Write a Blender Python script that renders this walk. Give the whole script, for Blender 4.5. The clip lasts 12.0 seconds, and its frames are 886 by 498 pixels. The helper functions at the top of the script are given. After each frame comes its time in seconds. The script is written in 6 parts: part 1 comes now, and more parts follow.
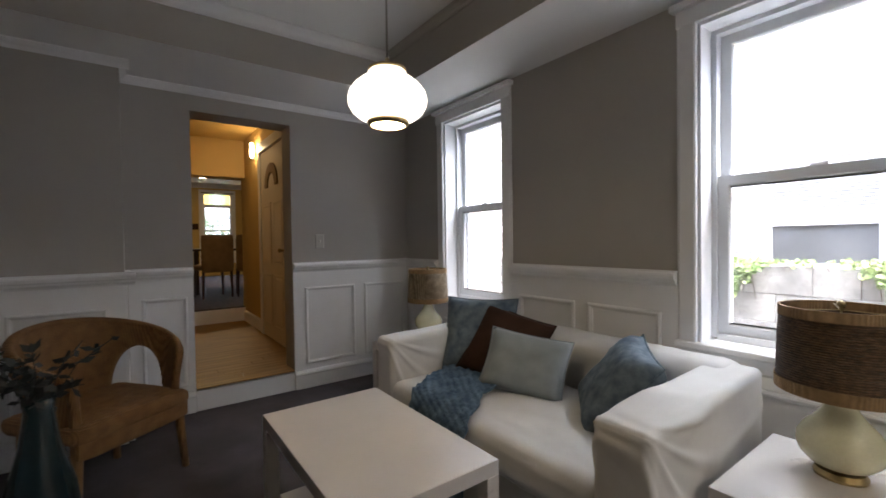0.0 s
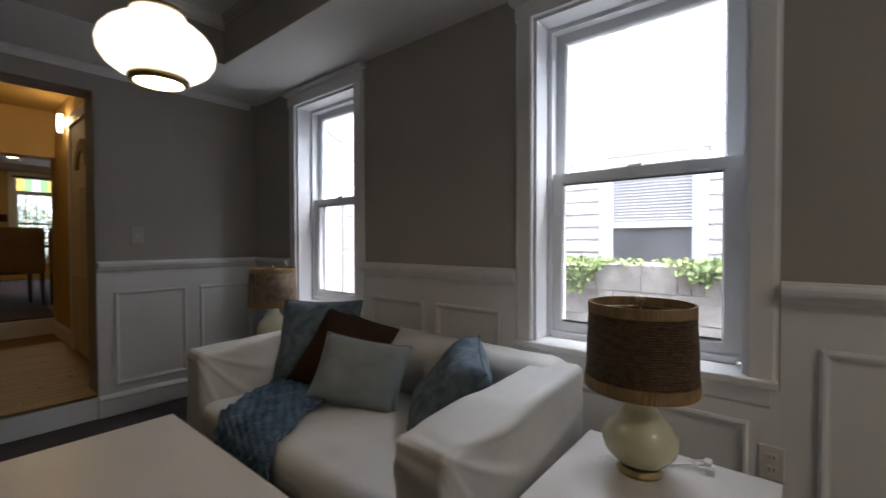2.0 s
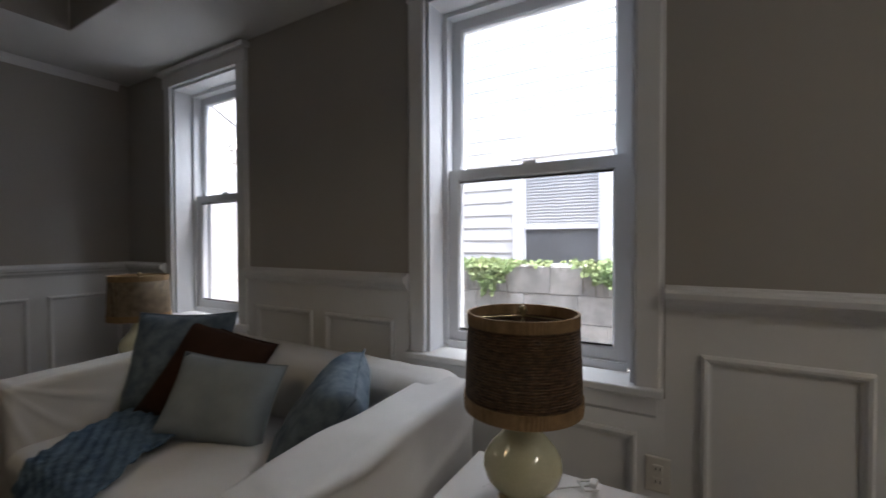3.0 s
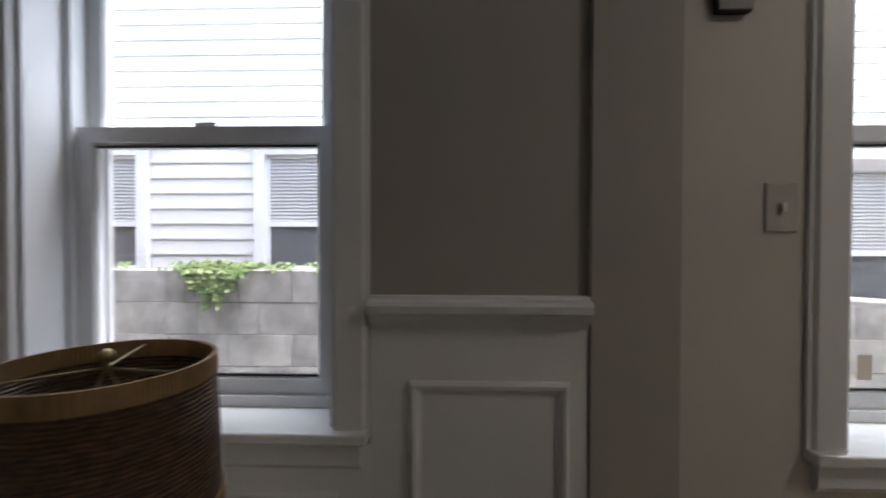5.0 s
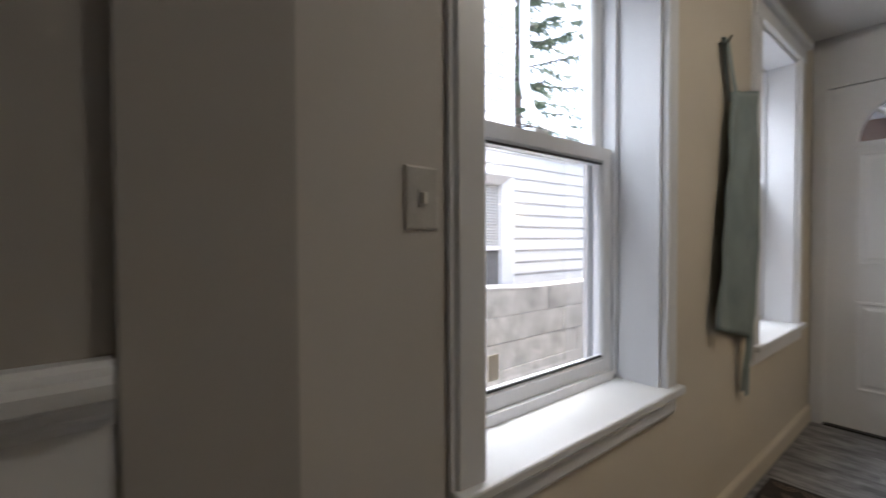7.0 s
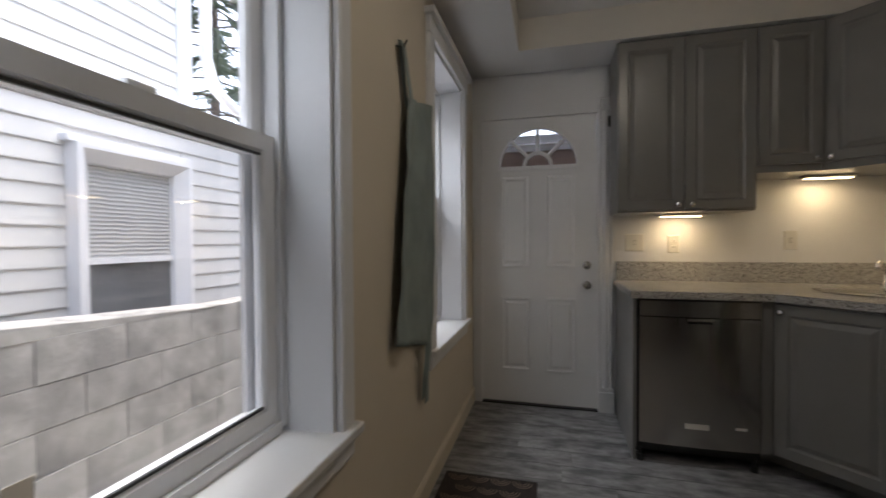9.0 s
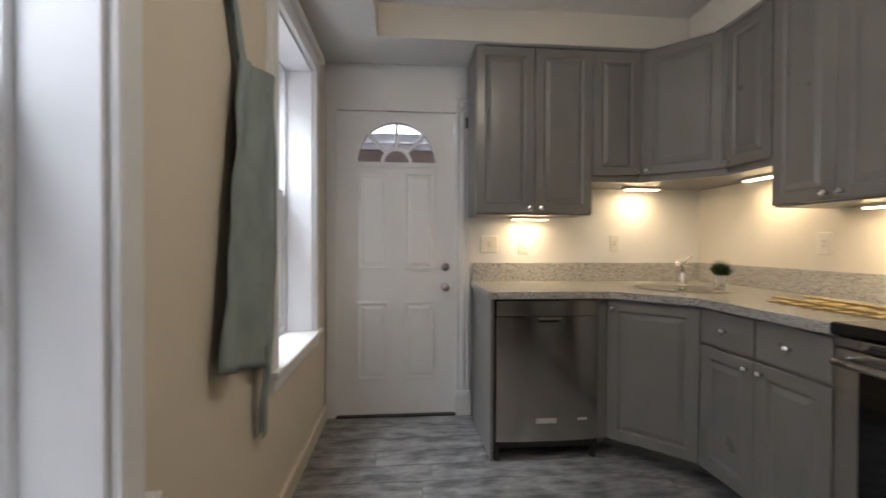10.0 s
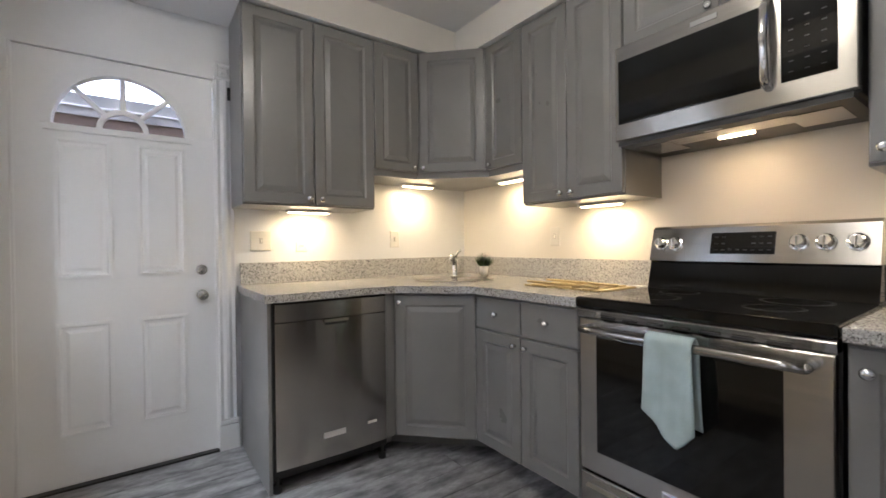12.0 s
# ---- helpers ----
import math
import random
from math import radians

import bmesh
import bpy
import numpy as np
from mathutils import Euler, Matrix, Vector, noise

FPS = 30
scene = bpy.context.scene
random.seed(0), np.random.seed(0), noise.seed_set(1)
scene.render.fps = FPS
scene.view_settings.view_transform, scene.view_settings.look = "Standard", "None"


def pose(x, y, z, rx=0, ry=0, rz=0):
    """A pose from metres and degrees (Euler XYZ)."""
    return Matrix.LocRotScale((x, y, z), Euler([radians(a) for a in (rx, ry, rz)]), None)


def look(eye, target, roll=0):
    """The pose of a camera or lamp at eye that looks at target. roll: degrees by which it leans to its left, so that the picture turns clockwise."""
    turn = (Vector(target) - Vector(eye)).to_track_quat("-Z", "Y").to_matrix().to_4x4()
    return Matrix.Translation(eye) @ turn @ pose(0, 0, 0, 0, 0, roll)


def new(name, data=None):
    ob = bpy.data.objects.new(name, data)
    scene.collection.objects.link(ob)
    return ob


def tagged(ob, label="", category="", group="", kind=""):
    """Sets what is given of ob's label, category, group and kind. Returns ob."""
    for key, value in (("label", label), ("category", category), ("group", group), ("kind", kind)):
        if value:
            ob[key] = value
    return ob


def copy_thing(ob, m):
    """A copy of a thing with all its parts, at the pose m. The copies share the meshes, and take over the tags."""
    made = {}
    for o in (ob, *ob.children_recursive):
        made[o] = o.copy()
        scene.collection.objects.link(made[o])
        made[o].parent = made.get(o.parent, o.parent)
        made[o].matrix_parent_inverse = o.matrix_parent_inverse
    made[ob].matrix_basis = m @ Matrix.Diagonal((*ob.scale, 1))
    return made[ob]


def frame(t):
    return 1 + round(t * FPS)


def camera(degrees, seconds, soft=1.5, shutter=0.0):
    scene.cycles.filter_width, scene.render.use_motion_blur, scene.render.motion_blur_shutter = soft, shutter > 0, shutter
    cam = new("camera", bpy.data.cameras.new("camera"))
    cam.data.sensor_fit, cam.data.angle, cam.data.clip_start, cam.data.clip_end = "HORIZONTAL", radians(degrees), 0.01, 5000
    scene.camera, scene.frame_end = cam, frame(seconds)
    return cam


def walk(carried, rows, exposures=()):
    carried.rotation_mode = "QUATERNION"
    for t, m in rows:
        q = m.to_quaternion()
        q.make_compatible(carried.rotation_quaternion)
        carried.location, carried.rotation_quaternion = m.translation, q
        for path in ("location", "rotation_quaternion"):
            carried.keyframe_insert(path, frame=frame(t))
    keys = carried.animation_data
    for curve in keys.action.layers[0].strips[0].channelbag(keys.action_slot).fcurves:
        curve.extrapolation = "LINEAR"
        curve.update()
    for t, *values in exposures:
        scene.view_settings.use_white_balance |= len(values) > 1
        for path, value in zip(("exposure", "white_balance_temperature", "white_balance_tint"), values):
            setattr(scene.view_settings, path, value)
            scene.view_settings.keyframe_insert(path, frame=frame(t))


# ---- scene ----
cam = camera(93.0, 12.0, soft=1.6, shutter=0.5)
METRES, EYE, TILT, LEAN, TURN = 2.45, 1.17, 0.0, 0.0, -36.3
ROWS = [
    (0.0, 0.0, 0.0, 0.0, -0.02, -1.1, 0.8),
    (0.5, 0.0276, 0.0176, -0.0016, -2.6, -1.18, 0.85),
    (1.0, 0.0538, 0.0378, -0.0022, -6.1, -1.35, 0.56),
    (1.5, 0.0816, 0.0531, -0.0074, -10.06, -1.33, 0.2),
    (2.0, 0.1222, 0.0719, -0.011, -14.26, -1.13, 0.09),
    (2.5, 0.1695, 0.0941, -0.0083, -18.38, -1.0, 0.23),
    (4.5, 0.3649, 0.1833, -0.0133, -43.51, -1.07, -0.4),
    (5.0, 0.4075, 0.187, -0.0131, -51.9, -0.92, -0.11),
    (5.5, 0.4665, 0.1941, -0.0129, -60.72, -0.93, 0.39),
    (6.0, 0.5107, 0.1923, -0.0125, -70.58, -0.99, 0.44),
    (6.5, 0.5625, 0.1906, -0.0094, -80.88, -1.06, 0.44),
    (7.0, 0.6065, 0.1774, -0.0102, -92.18, -1.28, 0.29),
    (9.0, 0.7197, 0.0656, 0.0013, -129.15, -1.09, 0.35),
    (9.5, 0.7541, 0.0317, -0.0004, -138.74, -0.83, 0.15),
    (10.0, 0.7805, 0.0030, -0.0046, -148.63, -0.73, -0.18),
    (10.5, 0.8002, -0.0215, -0.0107, -158.82, -0.32, -0.42),
    (11.0, 0.8142, -0.0498, -0.0151, -167.69, -0.09, -0.34),
    (11.5, 0.8234, -0.0602, -0.0190, -175.15, -0.08, 0.18),
    (12.0, 0.8364, -0.0669, -0.0228, -179.46, -0.43, 0.66),
]
EXPOSURES = [(0.0, 4.75, 6300, 10), (1.5, 4.1, 6250, 10), (2.5, 3.72, 6250, 10), (4.5, 3.22, 6200, 10), (5.5, 3.4, 6200, 10), (6.0, 3.65, 6200, 10), (6.5, 3.6, 6280, 10), (7.0, 3.4, 6280, 10), (9.0, 2.68, 6500, 10), (9.5, 3.2, 6550, 10), (10.5, 4.03, 6300, 10), (11.0, 4.2, 6180, 10), (12.0, 4.28, 6080, 10)]
walk(cam, [(t, pose(0, 0, EYE, TILT, LEAN, TURN) @ pose(METRES * x, METRES * y, METRES * z, 90 + pitch, roll, yaw)) for t, x, y, z, yaw, pitch, roll in ROWS], EXPOSURES)

# world and daylight
world = bpy.data.worlds.new("world")
scene.world = world
world.use_nodes = True
wn = world.node_tree
sky = wn.nodes.new("ShaderNodeTexSky")
sky.sky_type = "NISHITA"
sky.sun_disc = False
sky.sun_elevation = radians(77)
sky.sun_rotation = radians(169)
sky.air_density, sky.dust_density, sky.ozone_density = 1.0, 6.0, 0.6
wn.links.new(sky.outputs[0], wn.nodes["Background"].inputs[0])
wn.nodes["Background"].inputs[1].default_value = 0.15
sun = new("sun", bpy.data.lights.new("sun", "SUN"))
sun.data.energy, sun.data.angle, sun.data.color = 0.85, radians(30), (1.0, 0.97, 0.93)
sun.matrix_world = look((0.6, -3, 14), (0, 0, 0))

# four area lamps added outside above the windows, filling in for the sky's light
for y_mid, watts in ((2.455, 4.6), (0.47, 4.2), (-1.525, 4.6), (-3.225, 9.0)):
    day = new("window_daylight", bpy.data.lights.new("window_daylight", "AREA"))
    day.data.shape, day.data.size, day.data.size_y, day.data.energy, day.data.color = "RECTANGLE", 0.8, 0.8, watts, (0.86, 0.93, 1.0)
    day.matrix_world = look((2.95, y_mid, 3.25), (1.7, y_mid, 1.1))


# ---- materials ----
def mat(name, color, rough=0.5, metal=0.0, scale=8.0, vary=0.06, bump=0.1, fine=120.0, stretch=(1, 1, 1), second=None, emit=0.0, coat=0.0, spec=0.5, bumpdist=0.002, detail_vary=0.04):
    m = bpy.data.materials.new(name)
    m.use_nodes = True
    nt = m.node_tree
    b = nt.nodes["Principled BSDF"]
    tc = nt.nodes.new("ShaderNodeTexCoord")
    mp = nt.nodes.new("ShaderNodeMapping")
    mp.inputs["Scale"].default_value = stretch
    nt.links.new(tc.outputs["Object"], mp.inputs[0])
    oi = nt.nodes.new("ShaderNodeObjectInfo")
    ad = nt.nodes.new("ShaderNodeVectorMath")
    ad.operation = "ADD"
    nt.links.new(mp.outputs[0], ad.inputs[0])
    nt.links.new(oi.outputs["Random"], ad.inputs[1])
    n1 = nt.nodes.new("ShaderNodeTexNoise")
    n1.inputs["Scale"].default_value, n1.inputs["Detail"].default_value = scale, 4
    nt.links.new(ad.outputs[0], n1.inputs[0])
    n2 = nt.nodes.new("ShaderNodeTexNoise")
    n2.inputs["Scale"].default_value, n2.inputs["Detail"].default_value = fine, 3
    nt.links.new(ad.outputs[0], n2.inputs[0])
    mix = nt.nodes.new("ShaderNodeMix")
    mix.data_type = "RGBA"
    c2 = second or tuple(c * (1 - 3 * vary) for c in color)
    mix.inputs[6].default_value = (*color, 1)
    mix.inputs[7].default_value = (*c2, 1)
    cr = nt.nodes.new("ShaderNodeMapRange")
    cr.inputs[1].default_value, cr.inputs[2].default_value = 0.35, 0.68
    nt.links.new(n1.outputs[0], cr.inputs[0])
    nt.links.new(cr.outputs[0], mix.inputs[0])
    hs = nt.nodes.new("ShaderNodeHueSaturation")
    mr = nt.nodes.new("ShaderNodeMapRange")
    mr.inputs[3].default_value, mr.inputs[4].default_value = 1 - 2 * detail_vary, 1 + 2 * detail_vary
    nt.links.new(n2.outputs[0], mr.inputs[0])
    nt.links.new(mr.outputs[0], hs.inputs["Value"])
    nt.links.new(mix.outputs[2], hs.inputs["Color"])
    nt.links.new(hs.outputs[0], b.inputs["Base Color"])
    rr = nt.nodes.new("ShaderNodeMapRange")
    rr.inputs[3].default_value, rr.inputs[4].default_value = max(0.02, rough - 0.06), min(1, rough + 0.06)
    nt.links.new(n1.outputs[0], rr.inputs[0])
    nt.links.new(rr.outputs[0], b.inputs["Roughness"])
    b.inputs["Metallic"].default_value = metal
    b.inputs["Specular IOR Level"].default_value = spec
    b.inputs["Coat Weight"].default_value = coat
    if bump:
        bp = nt.nodes.new("ShaderNodeBump")
        bp.inputs["Strength"].default_value, bp.inputs["Distance"].default_value = bump, bumpdist
        nt.links.new(n2.outputs[0], bp.inputs["Height"])
        nt.links.new(bp.outputs[0], b.inputs["Normal"])
    if emit:
        b.inputs["Emission Color"].default_value = (*color, 1)
        b.inputs["Emission Strength"].default_value = emit
    m["shade"] = name
    return m


def wave_bump(m, axis, scale, strength, dist, darken=0.0, kind="BANDS"):
    """Adds a woven or ribbed relief to a material."""
    nt = m.node_tree
    b = nt.nodes["Principled BSDF"]
    tc = nt.nodes.new("ShaderNodeTexCoord")
    outs = []
    for ax, sc in zip(axis, scale):
        w = nt.nodes.new("ShaderNodeTexWave")
        w.bands_direction = ax
        w.inputs["Scale"].default_value = sc
        w.inputs["Distortion"].default_value = 1.5
        w.inputs["Detail"].default_value = 1.0
        nt.links.new(tc.outputs["Object"], w.inputs[0])
        outs.append(w.outputs["Fac"])
    f = outs[0]
    if len(outs) > 1:
        mu = nt.nodes.new("ShaderNodeMath")
        mu.operation = "MULTIPLY"
        nt.links.new(outs[0], mu.inputs[0])
        nt.links.new(outs[1], mu.inputs[1])
        f = mu.outputs[0]
    bp = nt.nodes.new("ShaderNodeBump")
    bp.inputs["Strength"].default_value, bp.inputs["Distance"].default_value = strength, dist
    nt.links.new(f, bp.inputs["Height"])
    nt.links.new(bp.outputs[0], b.inputs["Normal"])
    if darken:
        src = b.inputs["Base Color"].links[0].from_socket
        mx = nt.nodes.new("ShaderNodeMix")
        mx.data_type, mx.blend_type = "RGBA", "MULTIPLY"
        mx.inputs[0].default_value = darken
        nt.links.new(src, mx.inputs[6])
        nt.links.new(f, mx.inputs[7])
        nt.links.new(mx.outputs[2], b.inputs["Base Color"])
    return m


def speckle(name, colors, scale, rough):
    """Granite: cells of several colours."""
    m = bpy.data.materials.new(name)
    m.use_nodes = True
    nt = m.node_tree
    b = nt.nodes["Principled BSDF"]
    tc = nt.nodes.new("ShaderNodeTexCoord")
    v = nt.nodes.new("ShaderNodeTexVoronoi")
    v.inputs["Scale"].default_value = scale
    n = nt.nodes.new("ShaderNodeTexNoise")
    n.inputs["Scale"].default_value, n.inputs["Detail"].default_value = scale * 0.35, 6
    nt.links.new(tc.outputs["Object"], v.inputs[0])
    nt.links.new(tc.outputs["Object"], n.inputs[0])
    sep = nt.nodes.new("ShaderNodeSeparateColor")
    nt.links.new(v.outputs["Color"], sep.inputs[0])
    mixf = nt.nodes.new("ShaderNodeMath")
    mixf.operation = "ADD"
    nt.links.new(sep.outputs[0], mixf.inputs[0])
    nt.links.new(n.outputs[0], mixf.inputs[1])
    hf = nt.nodes.new("ShaderNodeMath")
    hf.operation = "MULTIPLY"
    hf.inputs[1].default_value = 0.5
    nt.links.new(mixf.outputs[0], hf.inputs[0])
    r = nt.nodes.new("ShaderNodeValToRGB")
    r.color_ramp.interpolation = "CONSTANT"
    while len(r.color_ramp.elements) < len(colors):
        r.color_ramp.elements.new(0.5)
    for e, (p, c) in zip(r.color_ramp.elements, colors):
        e.position, e.color = p, (*c, 1)
    nt.links.new(hf.outputs[0], r.inputs[0])
    nt.links.new(r.outputs[0], b.inputs["Base Color"])
    b.inputs["Roughness"].default_value = rough
    return m


def glass(name, color=(1, 1, 1), rough=0.0):
    m = bpy.data.materials.new(name)
    m.use_nodes = True
    b = m.node_tree.nodes["Principled BSDF"]
    b.inputs["Base Color"].default_value = (*color, 1)
    b.inputs["Roughness"].default_value = rough
    b.inputs["Transmission Weight"].default_value = 1.0
    b.inputs["IOR"].default_value = 1.45
    return m


GREIGE = mat("greige_wall_paint", (0.375, 0.352, 0.325), 0.75, scale=1.5, vary=0.02, bump=0.15, fine=250, detail_vary=0.01)
CREAM = mat("cream_wall_paint", (0.62, 0.555, 0.46), 0.7, scale=1.5, vary=0.02, bump=0.15, fine=250, detail_vary=0.01)
# the kitchen's cream paint, with cooler daylight put into the colour
CREAM_DAYLIT = mat("cream_paint_daylit", (0.55, 0.52, 0.485), 0.7, scale=1.5, vary=0.02, bump=0.15, fine=250, detail_vary=0.01)
IVORY = mat("ivory_wall_paint", (0.69, 0.655, 0.60), 0.7, scale=1.5, vary=0.02, bump=0.15, fine=250, detail_vary=0.01)
HALLP = mat("ochre_wall_paint", (0.56, 0.38, 0.13), 0.6, scale=1.5, vary=0.03, bump=0.1, fine=200, detail_vary=0.01)
WHITE = mat("white_trim_paint", (0.72, 0.72, 0.73), 0.42, scale=3, vary=0.02, bump=0.05, fine=90, detail_vary=0.01)
WINW = mat("white_vinyl", (0.72, 0.73, 0.76), 0.35, scale=3, vary=0.02, bump=0.0, detail_vary=0.01)
CEIL = mat("ceiling_paint", (0.70, 0.70, 0.70), 0.85, scale=1.2, vary=0.03, bump=0.2, fine=200, detail_vary=0.01)
DOORW = mat("white_door_paint", (0.78, 0.78, 0.79), 0.4, scale=2, vary=0.02, bump=0.03, fine=60, detail_vary=0.01)
CARPET = mat("grey_carpet", (0.115, 0.10, 0.105), 0.98, scale=3, vary=0.12, bump=1.0, fine=350, bumpdist=0.006, detail_vary=0.2, spec=0.1)
VINYL = mat("grey_washed_wood_plank", (0.30, 0.295, 0.30), 0.36, scale=5.5, vary=0.1, bump=0.12, fine=26, stretch=(1.3, 3.2, 3.2), second=(0.085, 0.083, 0.088), detail_vary=0.22)
OAK = mat("honey_oak_plank", (0.26, 0.135, 0.032), 0.5, scale=6, vary=0.1, bump=0.05, fine=50, stretch=(0.5, 5, 5), second=(0.18, 0.095, 0.022), detail_vary=0.08)
CABG = mat("grey_cabinet_paint", (0.205, 0.200, 0.194), 0.30, scale=4, vary=0.03, bump=0.04, fine=80, detail_vary=0.015)
GRANITE = speckle("speckled_granite", [(0.0, (0.10, 0.095, 0.09)), (0.30, (0.27, 0.26, 0.25)), (0.38, (0.42, 0.41, 0.395)), (0.5, (0.50, 0.48, 0.45)), (0.60, (0.31, 0.30, 0.29)), (0.66, (0.56, 0.55, 0.53)), (0.78, (0.34, 0.31, 0.27))], 230, 0.16)
DWSTEEL = mat("streaked_stainless", (0.58, 0.55, 0.50), 0.17, 1.0, scale=4, vary=0.03, bump=0.10, fine=6, stretch=(1, 1, 0.05), bumpdist=0.004, detail_vary=0.02)
STEEL = mat("brushed_stainless", (0.47, 0.45, 0.42), 0.22, 1.0, scale=2, vary=0.02, bump=0.012, fine=40, stretch=(1, 1, 30), detail_vary=0.01)
for steel in (DWSTEEL, STEEL):
    sb = steel.node_tree.nodes["Principled BSDF"]
    grain = steel.node_tree.nodes.new("ShaderNodeTangent")
    grain.direction_type, grain.axis = "RADIAL", "Z"
    steel.node_tree.links.new(grain.outputs[0], sb.inputs["Tangent"])
    sb.inputs["Anisotropic"].default_value = 0.8
    sb.inputs["Anisotropic Rotation"].default_value = 0.25
CHROME = mat("polished_chrome", (0.75, 0.75, 0.75), 0.12, 1.0, scale=4, vary=0.01, bump=0.0)
NICKEL = mat("satin_nickel", (0.50, 0.48, 0.45), 0.25, 1.0, scale=20, vary=0.03, bump=0.0)
BLACKG = mat("black_glass", (0.006, 0.006, 0.006), 0.04, scale=4, vary=0.05, bump=0.0, detail_vary=0.0, spec=0.45)
BLACKP = mat("black_plastic", (0.02, 0.02, 0.02), 0.4, scale=10, vary=0.05, bump=0.05)
BRASS = mat("brass", (0.40, 0.31, 0.16), 0.38, 1.0, scale=20, vary=0.08, bump=0.02)
LACQ = mat("white_lacquer", (0.62, 0.58, 0.55), 0.3, scale=4, vary=0.02, bump=0.02, fine=60, detail_vary=0.01)
SLIP = mat("white_cotton_slipcover", (0.60, 0.585, 0.57), 0.9, scale=5, vary=0.03, bump=0.5, fine=500, bumpdist=0.001, spec=0.2)
BLUEP = mat("slate_blue_velvet", (0.155, 0.19, 0.225), 0.8, scale=22, vary=0.12, bump=0.6, fine=160, second=(0.07, 0.10, 0.135), spec=0.2)
BROWNP = mat("brown_suede", (0.045, 0.02, 0.012), 0.85, scale=10, vary=0.1, bump=0.4, fine=300, spec=0.2)
GREYP = mat("silver_blue_satin", (0.25, 0.28, 0.30), 0.6, scale=10, vary=0.05, bump=0.3, fine=400, spec=0.4)
THROWM = mat("blue_knitted_wool", (0.11, 0.165, 0.235), 0.95, scale=18, vary=0.15, bump=1.0, fine=110, second=(0.05, 0.085, 0.14), bumpdist=0.006, detail_vary=0.2, spec=0.2)
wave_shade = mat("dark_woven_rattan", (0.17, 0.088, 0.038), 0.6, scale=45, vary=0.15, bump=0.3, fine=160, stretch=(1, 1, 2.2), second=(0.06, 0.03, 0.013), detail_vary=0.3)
SHADEM = wave_bump(wave_shade, ("Z",), (44.0,), 1.0, 0.004, 0.42)
# copy of the dark rattan, lightened to paint in the window behind it
SHADE_BACKLIT = wave_bump(mat("backlit_woven_rattan", (0.33, 0.25, 0.16), 0.7, scale=30, vary=0.15, bump=0.3, fine=200, second=(0.20, 0.14, 0.08)), ("X",), (34.0,), 1.0, 0.003, 0.55)
BANDM = wave_bump(mat("tan_raffia_band", (0.34, 0.21, 0.095), 0.75, scale=30, vary=0.1, bump=0.3, fine=200), ("X",), (60.0,), 0.6, 0.002, 0.2)
WICKER = wave_bump(mat("honey_wicker", (0.38, 0.19, 0.06), 0.55, scale=20, vary=0.15, bump=0.3, fine=150, second=(0.27, 0.125, 0.04)), ("Z", "X"), (45.0, 45.0), 1.0, 0.004, 0.45)
LAMPG = mat("celadon_glazed_ceramic", (0.55, 0.53, 0.36), 0.12, scale=5, vary=0.03, bump=0.0, coat=0.5)
LINEN = mat("sage_green_linen", (0.27, 0.32, 0.315), 0.9, scale=8, vary=0.06, bump=0.5, fine=400, spec=0.2)
TOWEL = mat("mint_cotton_towel", (0.45, 0.55, 0.555), 0.95, scale=12, vary=0.05, bump=0.8, fine=350, spec=0.2)
GLASS = glass("clear_window_glass")
SCREENF = mat("white_screen_frame", (0.62, 0.62, 0.63), 0.5, scale=8, vary=0.03, bump=0.0)
MESHM = bpy.data.materials.new("fine_insect_mesh")
MESHM.use_nodes = True
mesh_tree = MESHM.node_tree
clear = mesh_tree.nodes.new("ShaderNodeBsdfTransparent")
wires = mesh_tree.nodes["Principled BSDF"]
wires.inputs["Base Color"].default_value, wires.inputs["Roughness"].default_value = (0.10, 0.10, 0.105, 1), 0.6
gaps = mesh_tree.nodes.new("ShaderNodeMixShader")
gaps.inputs[0].default_value = 0.36
mesh_tree.links.new(clear.outputs[0], gaps.inputs[1])
mesh_tree.links.new(wires.outputs[0], gaps.inputs[2])
mesh_tree.links.new(gaps.outputs[0], mesh_tree.nodes["Material Output"].inputs[0])
RING = mat("tan_mat_pattern", (0.20, 0.15, 0.12), 0.9)
GLOBE = mat("lit_opal_glass", (1.0, 0.85, 0.62), 0.2, emit=0.14, bump=0.0, vary=0.0, detail_vary=0.0)
BOWL = mat("lit_white_opal_glass", (1.0, 0.90, 0.76), 0.3, emit=4.4, bump=0.0, vary=0.0, detail_vary=0.0)
BULB = mat("lit_lamp_diffuser", (1.0, 0.74, 0.42), 0.3, emit=2.2, bump=0.0, vary=0.0, detail_vary=0.0)
SIDING = mat("white_vinyl_siding", (0.64, 0.64, 0.635), 0.5, scale=2, vary=0.03, bump=0.1, fine=60, stretch=(1, 0.2, 4))
BLOCK = mat("weathered_concrete_block", (0.36, 0.36, 0.355), 0.95, scale=5.5, vary=0.1, bump=0.6, fine=45, second=(0.19, 0.19, 0.19), bumpdist=0.005, detail_vary=0.14)
MORTAR = mat("mortar", (0.22, 0.22, 0.215), 0.95, scale=6, vary=0.1, bump=0.5, fine=60)
GROUNDM = mat("alley_concrete", (0.32, 0.31, 0.295), 0.95, scale=1.0, vary=0.12, bump=0.5, fine=50, detail_vary=0.1)
BLIND = wave_bump(mat("grey_window_blind", (0.46, 0.465, 0.47), 0.6, scale=5, vary=0.03, bump=0.1), ("Z",), (12.0,), 0.7, 0.005, 0.25)
DARKG = mat("dark_window_glass", (0.14, 0.145, 0.155), 0.08, scale=3, vary=0.1, bump=0.0)
LEAF = mat("vine_leaf", (0.19, 0.24, 0.09), 0.5, scale=6, vary=0.15, bump=0.2, fine=60, second=(0.10, 0.18, 0.05))
